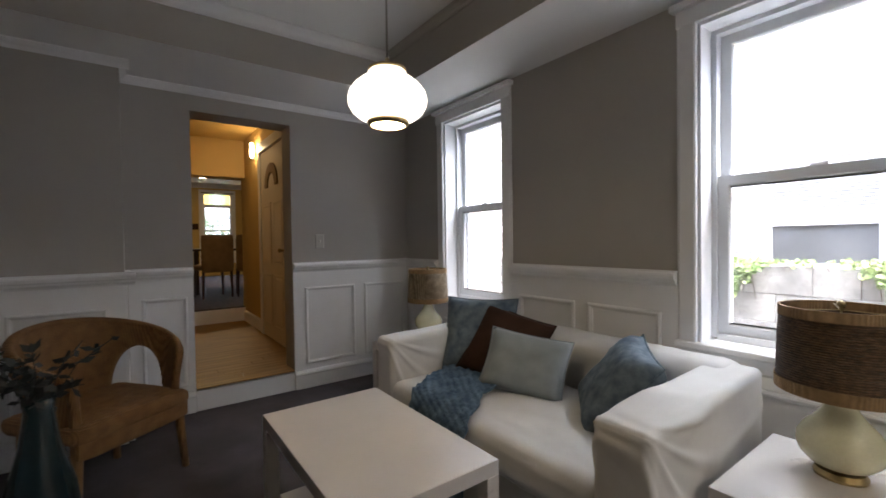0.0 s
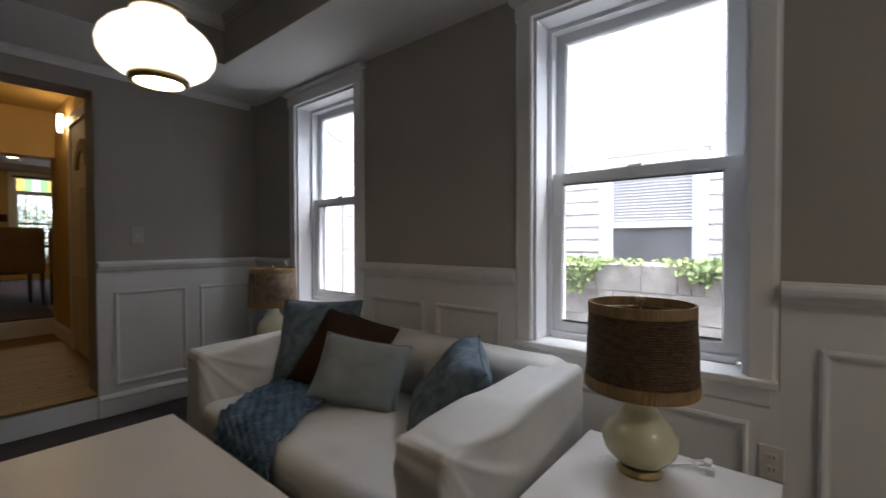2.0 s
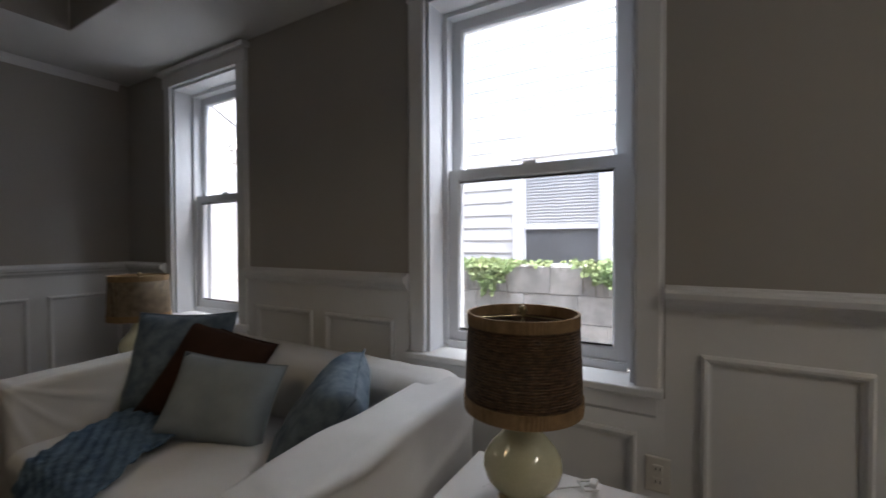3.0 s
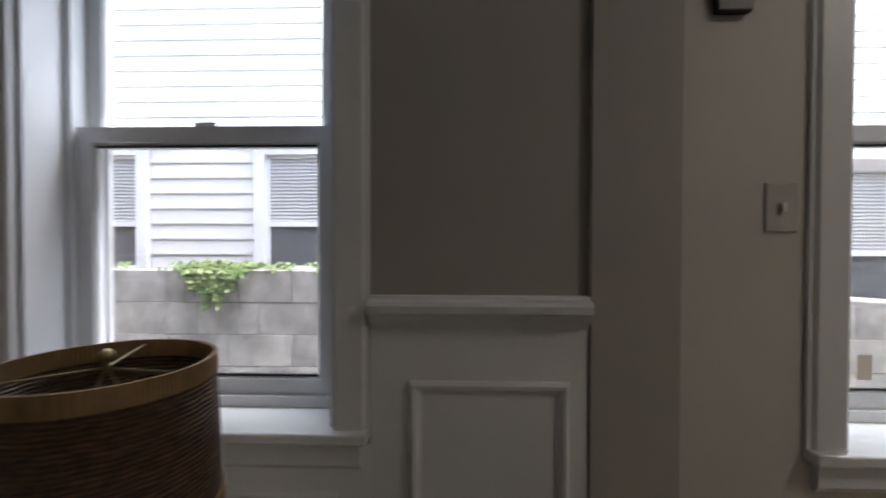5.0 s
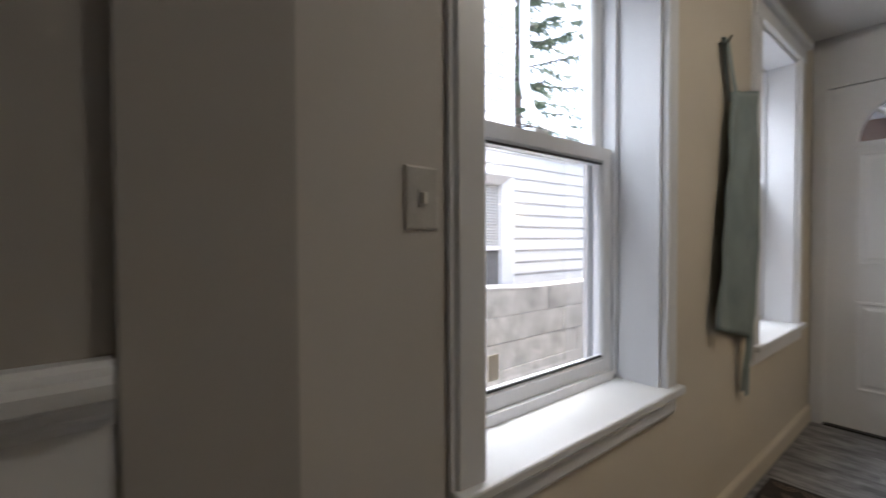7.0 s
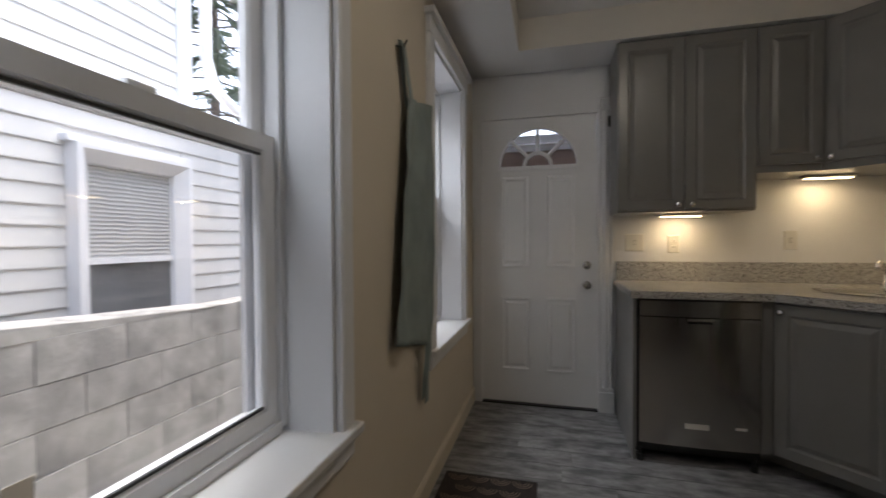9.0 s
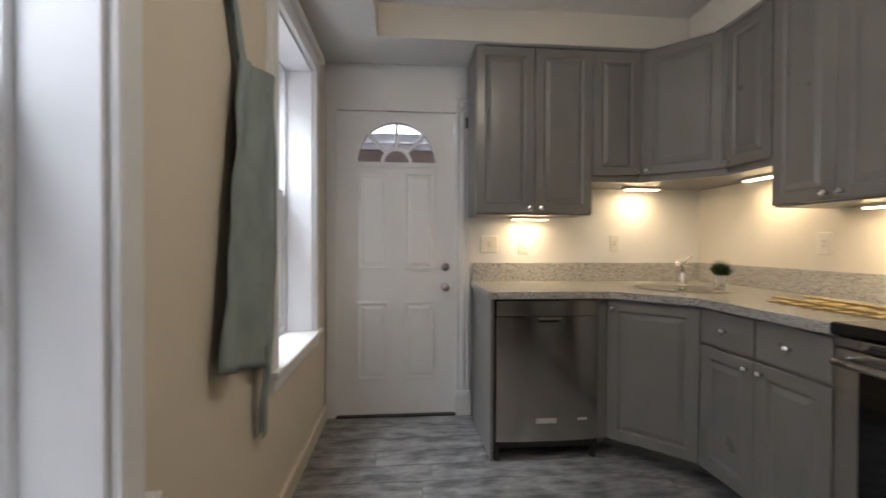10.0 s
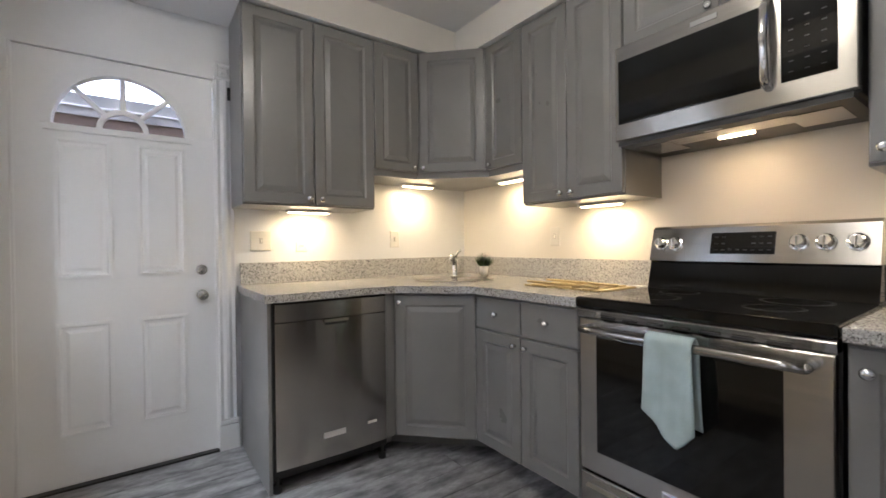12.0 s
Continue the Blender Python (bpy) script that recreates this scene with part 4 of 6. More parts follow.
# ---- outside: alley, block wall, neighbour's house, tree ----
part("ground", wbox(-60, 80, -80, 80, -0.6, -0.45), GROUNDM, kind="structure")
wall("own_house_end", Plane((0, 5.05, 0), (1, 0, 0), (0, -1, 0)), (2.34, 4.18), (-0.45, 3.6), [], 0.2, SIDING)
part("side_door_outside", loops(bmesh.new(), Plane((0, 5.05, 0), (1, 0, 0), (0, -1, 0)), 3.35, 4.05, -0.2, 1.85, [(0, 0), (0, 0.03), (0.07, 0.03), (0.08, 0.012), (0.2, 0.012), (0.21, 0.018)]), WHITE, kind="structure")
lt = thing("outdoor_wall_lantern", (3.9, 5.0, 2.15), "pale metal outdoor wall lantern on white siding", "wall lantern")
part("bracket", tube(bmesh.new(), [(3.9, 5.05, 2.36), (3.9, 4.96, 2.40), (3.9, 4.9, 2.36)], 0.012), POTM, lt)
part("lantern_body", lathe(bmesh.new(), (3.9, 4.9, 2.12), [(0, 0), (0.04, 0.02), (0.065, 0.18), (0.085, 0.19), (0.02, 0.26), (0, 0.27)], 8), POTM, lt)
part("cable", tube(bmesh.new(), [(3.45, 5.0, 2.95), (3.7, 4.98, 2.78), (4.0, 4.98, 2.62), (4.17, 4.99, 2.56)], 0.01, 6), BLACKP, None, "black cable strung across the white siding", category="cable")
HX = 4.2
HOUSE = Plane((HX, 0, 0), (0, 1, 0), (-1, 0, 0))
NW = [(0.56, 1.17, 0.93, 1.74), (2.2, 2.85, 0.93, 1.74), (-3.36, -2.80, 0.66, 1.62)]
house = thing("neighbour_house", (HX, 0, -0.45), "white clapboard house beyond a grey block wall", "house")
part("wall", wbox(HX + 0.001, HX + 0.15, -3.5, 5.3, -0.45, 6.2), SIDING, house)
part("wing_wall", wbox(HX + 0.001, HX + 0.15, -5.6, -3.503, -0.45, 2.12), SIDING, house)
part("corner_board", wbox(HX - 0.03, HX + 0.0, -3.56, -3.44, 2.2, 6.2), WINW, house)
part("corner_board", wbox(HX - 0.03, HX + 0.0, -5.7, -5.58, -0.45, 2.12), WINW, house)
part("wing_roof", wbox(HX - 0.12, HX + 0.8, -5.8, -3.57, 2.12, 2.17), WINW, house)
bm = tube(bmesh.new(), [(HX - 0.10, -3.62, 4.5), (HX - 0.10, -3.62, 2.6), (HX - 0.12, -3.68, 2.38), (HX - 0.14, -3.85, 2.27), (HX - 0.14, -5.4, 2.2)], 0.042, 10)
part("downpipe", bm, WINW, house, smooth=True)
for a, b, c, e in NW:
    w = part("window", loops(bmesh.new(), HOUSE, a - 0.11, b + 0.11, c - 0.08, e + 0.13, [(0, 0), (0, 0.11), (0.03, 0.11), (0.10, 0.04), (0.11, 0.0)] if a < 0 else [(0, 0), (0, 0.05), (0.085, 0.05), (0.085, 0.02), (0.11, 0.02), (0.11, 0.0)], cap=False), WINW, house)
    m = c + (e - c) * 0.42
    part("blind", pbox(bmesh.new(), HOUSE, a, b, m, e + 0.02, 0.002, 0.010), BLIND, w, "grey lowered blind")
    part("pane", pbox(bmesh.new(), HOUSE, a, b, c + 0.02, m, 0.002, 0.008), DARKG, w)
    part("sash_rail", pbox(bmesh.new(), HOUSE, a, b, m - 0.018, m + 0.018, 0.011, 0.03), WINW, w)
    part("window_head", pbox(bmesh.new(), HOUSE, a - 0.14, b + 0.14, e + 0.13, e + 0.17, 0.0, 0.075, 0.004), WINW, w)
# the conifer
tree = thing("conifer_tree", (7.5, -7.4, -0.45), "dark green conifer behind the white house", "tree")
part("trunk", tube(bmesh.new(), [(7.5, -7.4, -0.45), (7.52, -7.4, 3), (7.5, -7.42, 8.2)], lambda k: 0.17 - 0.15 * k, 10), BARK, tree)
rt = random.Random(5)
bl, bn = bmesh.new(), bmesh.new()
for i in range(110):
    z = 1.2 + 6.6 * i / 110 + rt.uniform(-0.08, 0.08)
    L = 2.0 * (1 - (z / 9.2)) + 0.5 + rt.uniform(-0.25, 0.25)
    a = i * 2.4 + rt.uniform(-0.3, 0.3)
    d = Vector((math.cos(a), math.sin(a), rt.uniform(-0.3, 0.1)))
    o = Vector((7.5, -7.4, z))
    tube(bl, [o, o + d * L * 0.6, o + d * L + Vector((0, 0, 0.12))], lambda k: 0.022 - 0.018 * k, 4)
    side = Vector((-d.y, d.x, 0))
    for k in range(50):
        s = rt.uniform(0.25, 1.05)
        q = o + d * L * s
        tip = q + side * rt.uniform(-0.34, 0.34) * (1.15 - s * 0.6) + d * 0.12 + Vector((0, 0, rt.uniform(-0.24, 0.10)))
        w = Vector((0, 0, 0.022)) + d * 0.015
        quad(bn, [q - w, q + w, tip + w * 0.4, tip - w * 0.4])
part("limbs", bl, BARK, tree)
part("crown", bn, NEEDLE, tree, kind="stuff")
# brown porch boards seen through the fanlight; unseen cover and sides added for shade
porch = thing("porch", (1.6, -5.6, -0.45), "weathered brown and grey porch outside the back door, unseen shading added", "porch")
part("wall_board", wbox(0.7, 2.5, -5.45, -5.4, -0.45, 2.10), PORCHW, porch)
part("beam", wbox(0.7, 2.5, -5.46, -5.39, 2.1005, 2.165), BLOCK, porch, "grey weathered beam")
part("beam_trim", wbox(0.7, 2.5, -5.46, -5.38, 2.1655, 2.175), WINW, porch, "white strip")
part("beam", wbox(0.7, 2.5, -5.46, -5.40, 2.1755, 2.265), MORTAR, porch, "grey weathered beam")
# both sides and the cover are out of view, added to darken the porch
for x0, x1 in ((0.62, 0.695), (2.505, 2.58)):
    part("side_wall", wbox(x0, x1, -5.46, -4.19, -0.45, 2.60), PORCHW, porch)
part("roof", wbox(0.62, 2.58, -5.0, -4.19, 2.605, 2.65), PORCHW, porch)
part("back_fence", wbox(-3, 8, -8.2, -8.1, -0.45, 1.5), PORCHW, kind="structure")


# ---- living room furniture ----
def square_table(name, x0, x1, y0, y1, top, leg, t, label, shelf=False):
    o = thing(name, ((x0 + x1) / 2, (y0 + y1) / 2, 0), label, "table")
    part("tabletop", wbox(x0, x1, y0, y1, top - t, top, 0.002), LACQ, o)
    for x in (x0, x1 - leg):
        for y in (y0, y1 - leg):
            part("leg", wbox(x, x + leg, y, y + leg, 0, top - t, 0.0015), LACQ, o)
    if shelf:
        part("shelf", wbox(x0 + leg, x1 - leg, y0 + leg, y1 - leg, 0.10, 0.115), LACQ, o)
    return o


square_table("coffee_table", 0.42, 0.95, 1.0, 1.87, 0.45, 0.05, 0.05, "white lacquered low coffee table with square legs before the sofa", True)
square_table("end_table", 1.32, 1.87, -0.03, 0.52, 0.45, 0.05, 0.05, "white lacquered square end table beside the sofa arm")
square_table("end_table", 1.375, 1.925, 2.2, 2.75, 0.45, 0.05, 0.05, "white lacquered square end table in the room corner")
for i in range(3):
    part("magazine", wbox(0.55 + 0.02 * i, 0.80 + 0.01 * i, 1.12 + 0.015 * i, 1.34, 0.1155 + 0.008 * i, 0.1225 + 0.008 * i), POTM if i % 2 else BLACKP, None, "thin magazine in a stack on the coffee table shelf", category="magazine", group="stacked magazines")


def sofa():
    s = thing("sofa", (1.54, 1.35, 0), "white slipcovered two-seat sofa with wrinkled arms against the wainscot", "sofa")
    part("base", soft(bmesh.new(), (1.10, 0.66, 0.05), (1.92, 2.04, 0.33), 0.04, 10, 0.006, 4, 3), SLIP, s, smooth=True)
    part("seat_cushion", soft(bmesh.new(), (1.075, 0.735, 0.28), (1.80, 1.965, 0.435), 0.055, 40, 0.008, 4, 1, None, 0.002), SLIP, s, smooth=True)

    def lean(w, h):
        return w + Vector((-0.05 * (1 - (w.z + h.z) / (2 * h.z)), 0, 0))
    part("backrest", soft(bmesh.new(), (1.76, 0.62, 0.10), (2.0, 2.08, 0.675), 0.075, 40, 0.008, 4, 7, lean, 0.003), SLIP, s, smooth=True)
    for y0, y1, sd in ((0.565, 0.745, 11), (1.955, 2.12, 19)):
        def slope(w, h):
            k = max(0.0, (w.z / h.z)) * (w.x / h.x)
            return w + Vector((0, 0, 0.012 * k))

        def pulled(p, y0=y0, sd=sd):
            """Folds that fan out from the front top corner, and a slack hollow behind it."""
            dx, dz = p.x - 1.09, 0.66 - p.z
            reach = math.hypot(dx, dz)
            turn = math.atan2(dz, dx + 0.02) + 0.5 * (p.y - y0)
            fan = max(0.0, math.sin(turn * 15 + reach * 5 + sd)) ** 2.2 * math.exp(-((reach - 0.20) / 0.17) ** 2)
            long = max(0.0, math.sin(dx * 9 + dz * 26 + 2.0 * noise.noise(p * 3) + sd)) ** 3 * math.exp(-(dz / 0.22) ** 2) * min(1, dx * 3)
            return 0.0085 * fan + 0.0055 * long
        part("arm", soft(bmesh.new(), (1.085, y0, 0.04), (1.93, y1, 0.655), 0.026, 72, 0.005, 2.4, sd, slope, pulled), SLIP, s, smooth=True)
    for x in (1.16, 1.86):
        for y in (0.65, 2.02):
            part("foot", lathe(bmesh.new(), (x, y, 0), [(0, 0), (0.022, 0), (0.026, 0.06), (0, 0.06)], 12), BLACKP, s, "black round foot")


sofa()


def pillow(name, center, facing, lean_deg, w, h, t, material, label, spin=0.0, seed=0.0):
    """A stuffed square cushion; facing is its front, level; it leans back."""
    f = Vector((*facing, 0)).normalized()
    side = Vector((-f.y, f.x, 0))
    k = radians(lean_deg)
    up = Vector((0, 0, 1)) * math.cos(k) - f * math.sin(k)
    out = side.cross(up)
    if out.dot(f) < 0:
        out = -out
    if spin:
        R = Matrix.Rotation(radians(spin), 3, out)
        side, up = R @ side, R @ up
    n = 16
    bm = bmesh.new()
    grids = []
    for s in (1, -1):
        g = []
        for i in range(n + 1):
            row = []
            for j in range(n + 1):
                u, v = 2 * i / n - 1, 2 * j / n - 1
                e = (1 - abs(u) ** 4.5) * (1 - abs(v) ** 4.5)
                pull = 1 - 0.07 * (1 - abs(v) ** 2) * abs(u) ** 2, 1 - 0.07 * (1 - abs(u) ** 2) * abs(v) ** 2
                wr = 0.010 * noise.fractal(Vector((u * 2.2, v * 2.2, seed + s)), 1.0, 2.0, 3) * e ** 0.4
                p = Vector(center) + side * (u * w / 2 * pull[0]) + up * (v * h / 2 * pull[1]) + out * s * (t / 2 * max(0.0, e) ** 0.55 + wr)
                row.append(bm.verts.new(p))
            g.append(row)
        for i in range(n):
            for j in range(n):
                bm.faces.new((g[i][j], g[i + 1][j], g[i + 1][j + 1], g[i][j + 1]))
        grids.append(g)
    bmesh.ops.remove_doubles(bm, verts=bm.verts, dist=0.0008)
    o = part(name, bm, material, None, label, True, "", "pillow", "pillows on the sofa")
    ring = []
    for i in range(40):
        a = i / 10 % 4
        e = int(a)
        q = 2 * (a - e) - 1
        u, v = ((q, -1), (1, q), (-q, 1), (-1, -q))[e]
        ring.append(Vector(center) + side * u * w / 2 * (1 - 0.07 * (1 - v * v)) + up * v * h / 2 * (1 - 0.07 * (1 - u * u)))
    part("piping", tube(bmesh.new(), ring + [ring[0]], 0.004, 5), material, o)
    return o


pillow("throw_pillow", (1.60, 1.835, 0.625), (-0.84, -0.54), 22, 0.43, 0.44, 0.14, BLUEP, "slate blue velvet square pillow leaning in the sofa corner", seed=1)
pillow("throw_pillow", (1.61, 1.635, 0.590), (-0.88, -0.47), 32, 0.42, 0.42, 0.11, BROWNP, "dark brown suede pillow tilted behind the grey one", spin=-17, seed=2)
pillow("throw_pillow", (1.53, 1.42, 0.560), (-0.88, -0.47), 30, 0.42, 0.31, 0.12, GREYP, "silvery blue-grey oblong pillow in front of the others", spin=-7, seed=3)
pillow("throw_pillow", (1.60, 0.965, 0.56), (-0.66, 0.75), 38, 0.42, 0.41, 0.19, BLUEP, "blue-grey velvet square pillow propped against the sofa arm", spin=-6, seed=4)


def throw():
    """A knitted strip from the seat over its front edge down to the floor."""
    # along it: x, z, y of its far side, width, and how much x falls off across it
    path = [(1.46, 0.456, 1.87, 0.38, 0.02), (1.38, 0.452, 1.87, 0.40, 0.01), (1.30, 0.450, 1.86, 0.40, 0.0), (1.22, 0.449, 1.81, 0.42, 0.0), (1.13, 0.448, 1.76, 0.43, 0.0), (1.085, 0.437, 1.73, 0.43, 0.0), (1.055, 0.40, 1.71, 0.42, 0.0), (1.05, 0.33, 1.70, 0.42, 0.0), (1.045, 0.24, 1.70, 0.42, 0.0), (1.04, 0.15, 1.70, 0.41, 0.0), (1.035, 0.07, 1.70, 0.41, 0.0), (1.02, 0.018, 1.70, 0.40, 0.0)]
    n, m = 96, 44
    bm = bmesh.new()
    top = []
    for i in range(n + 1):
        k = i / n * (len(path) - 1)
        a, b = path[int(k)], path[min(int(k) + 1, len(path) - 1)]
        f = k - int(k)
        x, z, y_far, wd, fall = (p * (1 - f) + q * f for p, q in zip(a, b))
        row = []
        for j in range(m + 1):
            v = j / m
            y = y_far - v * wd + 0.008 * math.sin(i * 0.33)
            r = 0.014 + 0.007 * math.sin(v * 44 + 1.2 * math.sin(i * 0.2)) * math.sin(i * 0.9 + v * 6) + 0.012 * noise.noise(Vector((x * 9, y * 9, z * 9)))
            down = min(1, max(0, (k - 4.5) / 2))
            row.append(bm.verts.new((x - (1 - v) * fall - r * down, y, z + r * (1 - down) + 0.004)))
        top.append(row)
    for i in range(n):
        for j in range(m):
            bm.faces.new((top[i][j], top[i + 1][j], top[i + 1][j + 1], top[i][j + 1]))
    bmesh.ops.recalc_face_normals(bm, faces=bm.faces[:])
    bmesh.ops.solidify(bm, geom=bm.faces[:], thickness=0.006)
    o = part("throw_blanket", bm, THROWM, None, "blue knitted throw draped over the sofa seat and front", True, "", "blanket")
    rf = random.Random(3)
    bm = bmesh.new()
    for j in range(26):
        p = top_edge(j / 25)
        tube(bm, [p, p + Vector((rf.uniform(-0.02, 0.0), rf.uniform(-0.01, 0.01), -0.0)), p + Vector((-0.05, rf.uniform(-0.02, 0.02), -0.006))], 0.0025, 4)
    part("fringe", bm, THROWM, o)


def top_edge(v):
    return Vector((1.01, 1.70 - v * 0.40, 0.014))


throw()


def table_lamp(x, y, z, label, weave=None, tone="dark woven rattan drum shade"):
    o = thing("table_lamp", (x, y, z), label, "table lamp", "matching table lamps")
    part("foot", lathe(bmesh.new(), (x, y, z), [(0, 0), (0.062, 0), (0.064, 0.008), (0.058, 0.022), (0.045, 0.026), (0, 0.026)], 32), BRASS, o, "aged brass foot", smooth=False)
    part("base", lathe(bmesh.new(), (x, y, z + 0.026), [(0.050, 0), (0.078, 0.016), (0.099, 0.042), (0.106, 0.070), (0.102, 0.096), (0.086, 0.122), (0.064, 0.146), (0.045, 0.172), (0.034, 0.200), (0.030, 0.228), (0.030, 0.245), (0.0, 0.25)], 40), LAMPG, o, "pale celadon ceramic gourd base", smooth=True)
    s = part("shade", lathe(bmesh.new(), (x, y, z), [(0.156, 0.262), (0.1525, 0.38), (0.147, 0.50), (0.143, 0.50), (0.1485, 0.38), (0.152, 0.262), (0.156, 0.262)], 64, close=True), weave or SHADEM, o, tone, smooth=True)
    part("band", lathe(bmesh.new(), (x, y, z), [(0.158, 0.254), (0.159, 0.29), (0.152, 0.29), (0.152, 0.254), (0.158, 0.254)], 64, close=True), BANDM, s, "tan raffia band")
    part("band", lathe(bmesh.new(), (x, y, z), [(0.149, 0.478), (0.1485, 0.508), (0.1415, 0.508), (0.142, 0.478), (0.149, 0.478)], 64, close=True), BANDM, s, "tan raffia band")
    bm = bmesh.new()
    for a in (0.3, 2.39, 4.49):
        tube(bm, [(x, y, z + 0.498), (x + 0.144 * math.cos(a), y + 0.144 * math.sin(a), z + 0.500)], 0.0022, 6)
    tube(bm, [(x, y, z + 0.27), (x + 0.04, y, z + 0.33), (x + 0.04, y, z + 0.44), (x, y, z + 0.498)], 0.002, 6)
    tube(bm, [(x, y, z + 0.27), (x - 0.04, y, z + 0.33), (x - 0.04, y, z + 0.44), (x, y, z + 0.498)], 0.002, 6)
    part("harp", bm, BRASS, o)
    part("bulb", lathe(bmesh.new(), (x, y, z + 0.27), [(0.012, 0), (0.014, 0.03), (0.028, 0.065), (0.022, 0.095), (0, 0.105)], 16), LACQ, o, "unlit white bulb", smooth=True)
    part("finial", lathe(bmesh.new(), (x, y, z + 0.498), [(0, 0), (0.006, 0), (0.005, 0.008), (0.012, 0.014), (0.010, 0.024), (0, 0.03)], 12), BRASS, o, smooth=True)
    return o


table_lamp(1.69, 0.305, 0.45, "unlit celadon table lamp with dark woven shade on the end table")
# same shade as the first lamp; backlight is put into its colour
table_lamp(1.82, 2.68, 0.45, "unlit celadon table lamp in the corner, woven shade painted backlit", SHADE_BACKLIT, "woven rattan drum shade with window light painted in")
bm = bmesh.new()
tube(bm, [(1.745, 0.27, 0.456), (1.80, 0.20, 0.458), (1.825, 0.15, 0.463), (1.80, 0.13, 0.468), (1.785, 0.16, 0.466), (1.83, 0.19, 0.462), (1.86, 0.16, 0.458), (1.885, 0.14, 0.44), (1.90, 0.12, 0.30), (1.97, 0.06, 0.2)], 0.0035, 6)
cord = part("lamp_cord", bm, LACQ, None, "white electric lamp cord bundled on the end table", True, "", "cord")
part("inline_switch", wbox(1.80, 1.835, 0.135, 0.155, 0.468, 0.482, 0.004), LACQ, cord)

# pendant
pend = thing("pendant_lamp", (0.775, 1.39, 1.602), "lit opal glass globe pendant with brass rims", "pendant lamp")
gpts = [(0.070, 0.015), (0.104, 0.028), (0.129, 0.048), (0.144, 0.074), (0.147, 0.098), (0.140, 0.124), (0.122, 0.148), (0.098, 0.168), (0.078, 0.180), (0.068, 0.200)]
part("globe", lathe(bmesh.new(), (0.775, 1.39, 1.602), gpts, 48), GLOBE, pend, "glowing opal glass globe", smooth=True)
part("lower_rim", lathe(bmesh.new(), (0.775, 1.39, 1.602), [(0.062, 0.0), (0.074, 0.002), (0.078, 0.012), (0.073, 0.022), (0.065, 0.018), (0.062, 0.0)], 48, close=True), BRASS, pend, smooth=True)
part("diffuser", lathe(bmesh.new(), (0.775, 1.39, 1.604), [(0, 0.0), (0.061, 0.0), (0.061, 0.004), (0, 0.004)], 32), BULB, pend)
part("cap", lathe(bmesh.new(), (0.775, 1.39, 1.802), [(0.070, 0), (0.072, 0.010), (0.060, 0.016), (0.012, 0.022), (0.008, 0.05), (0, 0.05)], 32), BRASS, pend, smooth=True)
part("cord", tube(bmesh.new(), [(0.775, 1.39, 1.842), (0.775, 1.39, TRAY - 0.02)], 0.004, 8), NICKEL, pend)
part("canopy", lathe(bmesh.new(), (0.775, 1.39, TRAY - 0.03), [(0, 0), (0.03, 0.0), (0.06, 0.02), (0.062, 0.03), (0, 0.03)], 32), WHITE, pend)


def plate(P, u, v, w, h, name, label, kind, material=PLATEM):
    o = part(name, loops(bmesh.new(), P, u - w / 2, u + w / 2, v - h / 2, v + h / 2, [(0, 0), (0, 0.004), (0.004, 0.006)]), material, None, label, category=kind)
    if kind == "light switch":
        part("toggle", pbox(bmesh.new(), P, u - 0.005, u + 0.005, v - 0.010, v + 0.010, 0.006, 0.016, 0.001), PLATEM, o)
        part("toggle_surround", pbox(bmesh.new(), P, u - 0.009, u + 0.009, v - 0.016, v + 0.016, 0.006, 0.0072), POTM, o)
    else:
        for dv in (-0.02, 0.02):
            part("socket", pbox(bmesh.new(), P, u - 0.014, u + 0.014, v + dv - 0.012, v + dv + 0.012, 0.006, 0.009, 0.002), PLATEM, o)
            for du in (-0.006, 0.006):
                part("slot", pbox(bmesh.new(), P, u + du - 0.0012, u + du + 0.0012, v + dv - 0.005, v + dv + 0.005, 0.009, 0.0095), BLACKP, o)
    return o


plate(NORTH, 1.235, 1.18, 0.072, 0.115, "light_switch", "greige painted switch plate on the wall above the wainscot", "light switch", PLATEG)
plate(EAST, -0.975, 1.22, 0.072, 0.115, "light_switch", "pale grey switch plate beside the kitchen window casing", "light switch", POTM)
plate(off(EAST, 0.012), 0.0, 0.42, 0.07, 0.11, "wall_outlet", "white outlet low on the white wainscot", "outlet")
plate(SOUTH, 0.985, 1.155, 0.115, 0.115, "light_switch", "wide white double switch plate by the cabinet end", "light switch")
plate(SOUTH, 0.75, 1.145, 0.07, 0.115, "wall_outlet", "white outlet on the wall under the cabinets", "outlet")
plate(SOUTH, 0.10, 1.165, 0.07, 0.115, "light_switch", "white switch on the splash wall beside the sink", "light switch")
plate(WEST, -3.05, 1.165, 0.07, 0.115, "light_switch", "white switch on the cream splash wall near the range", "light switch")


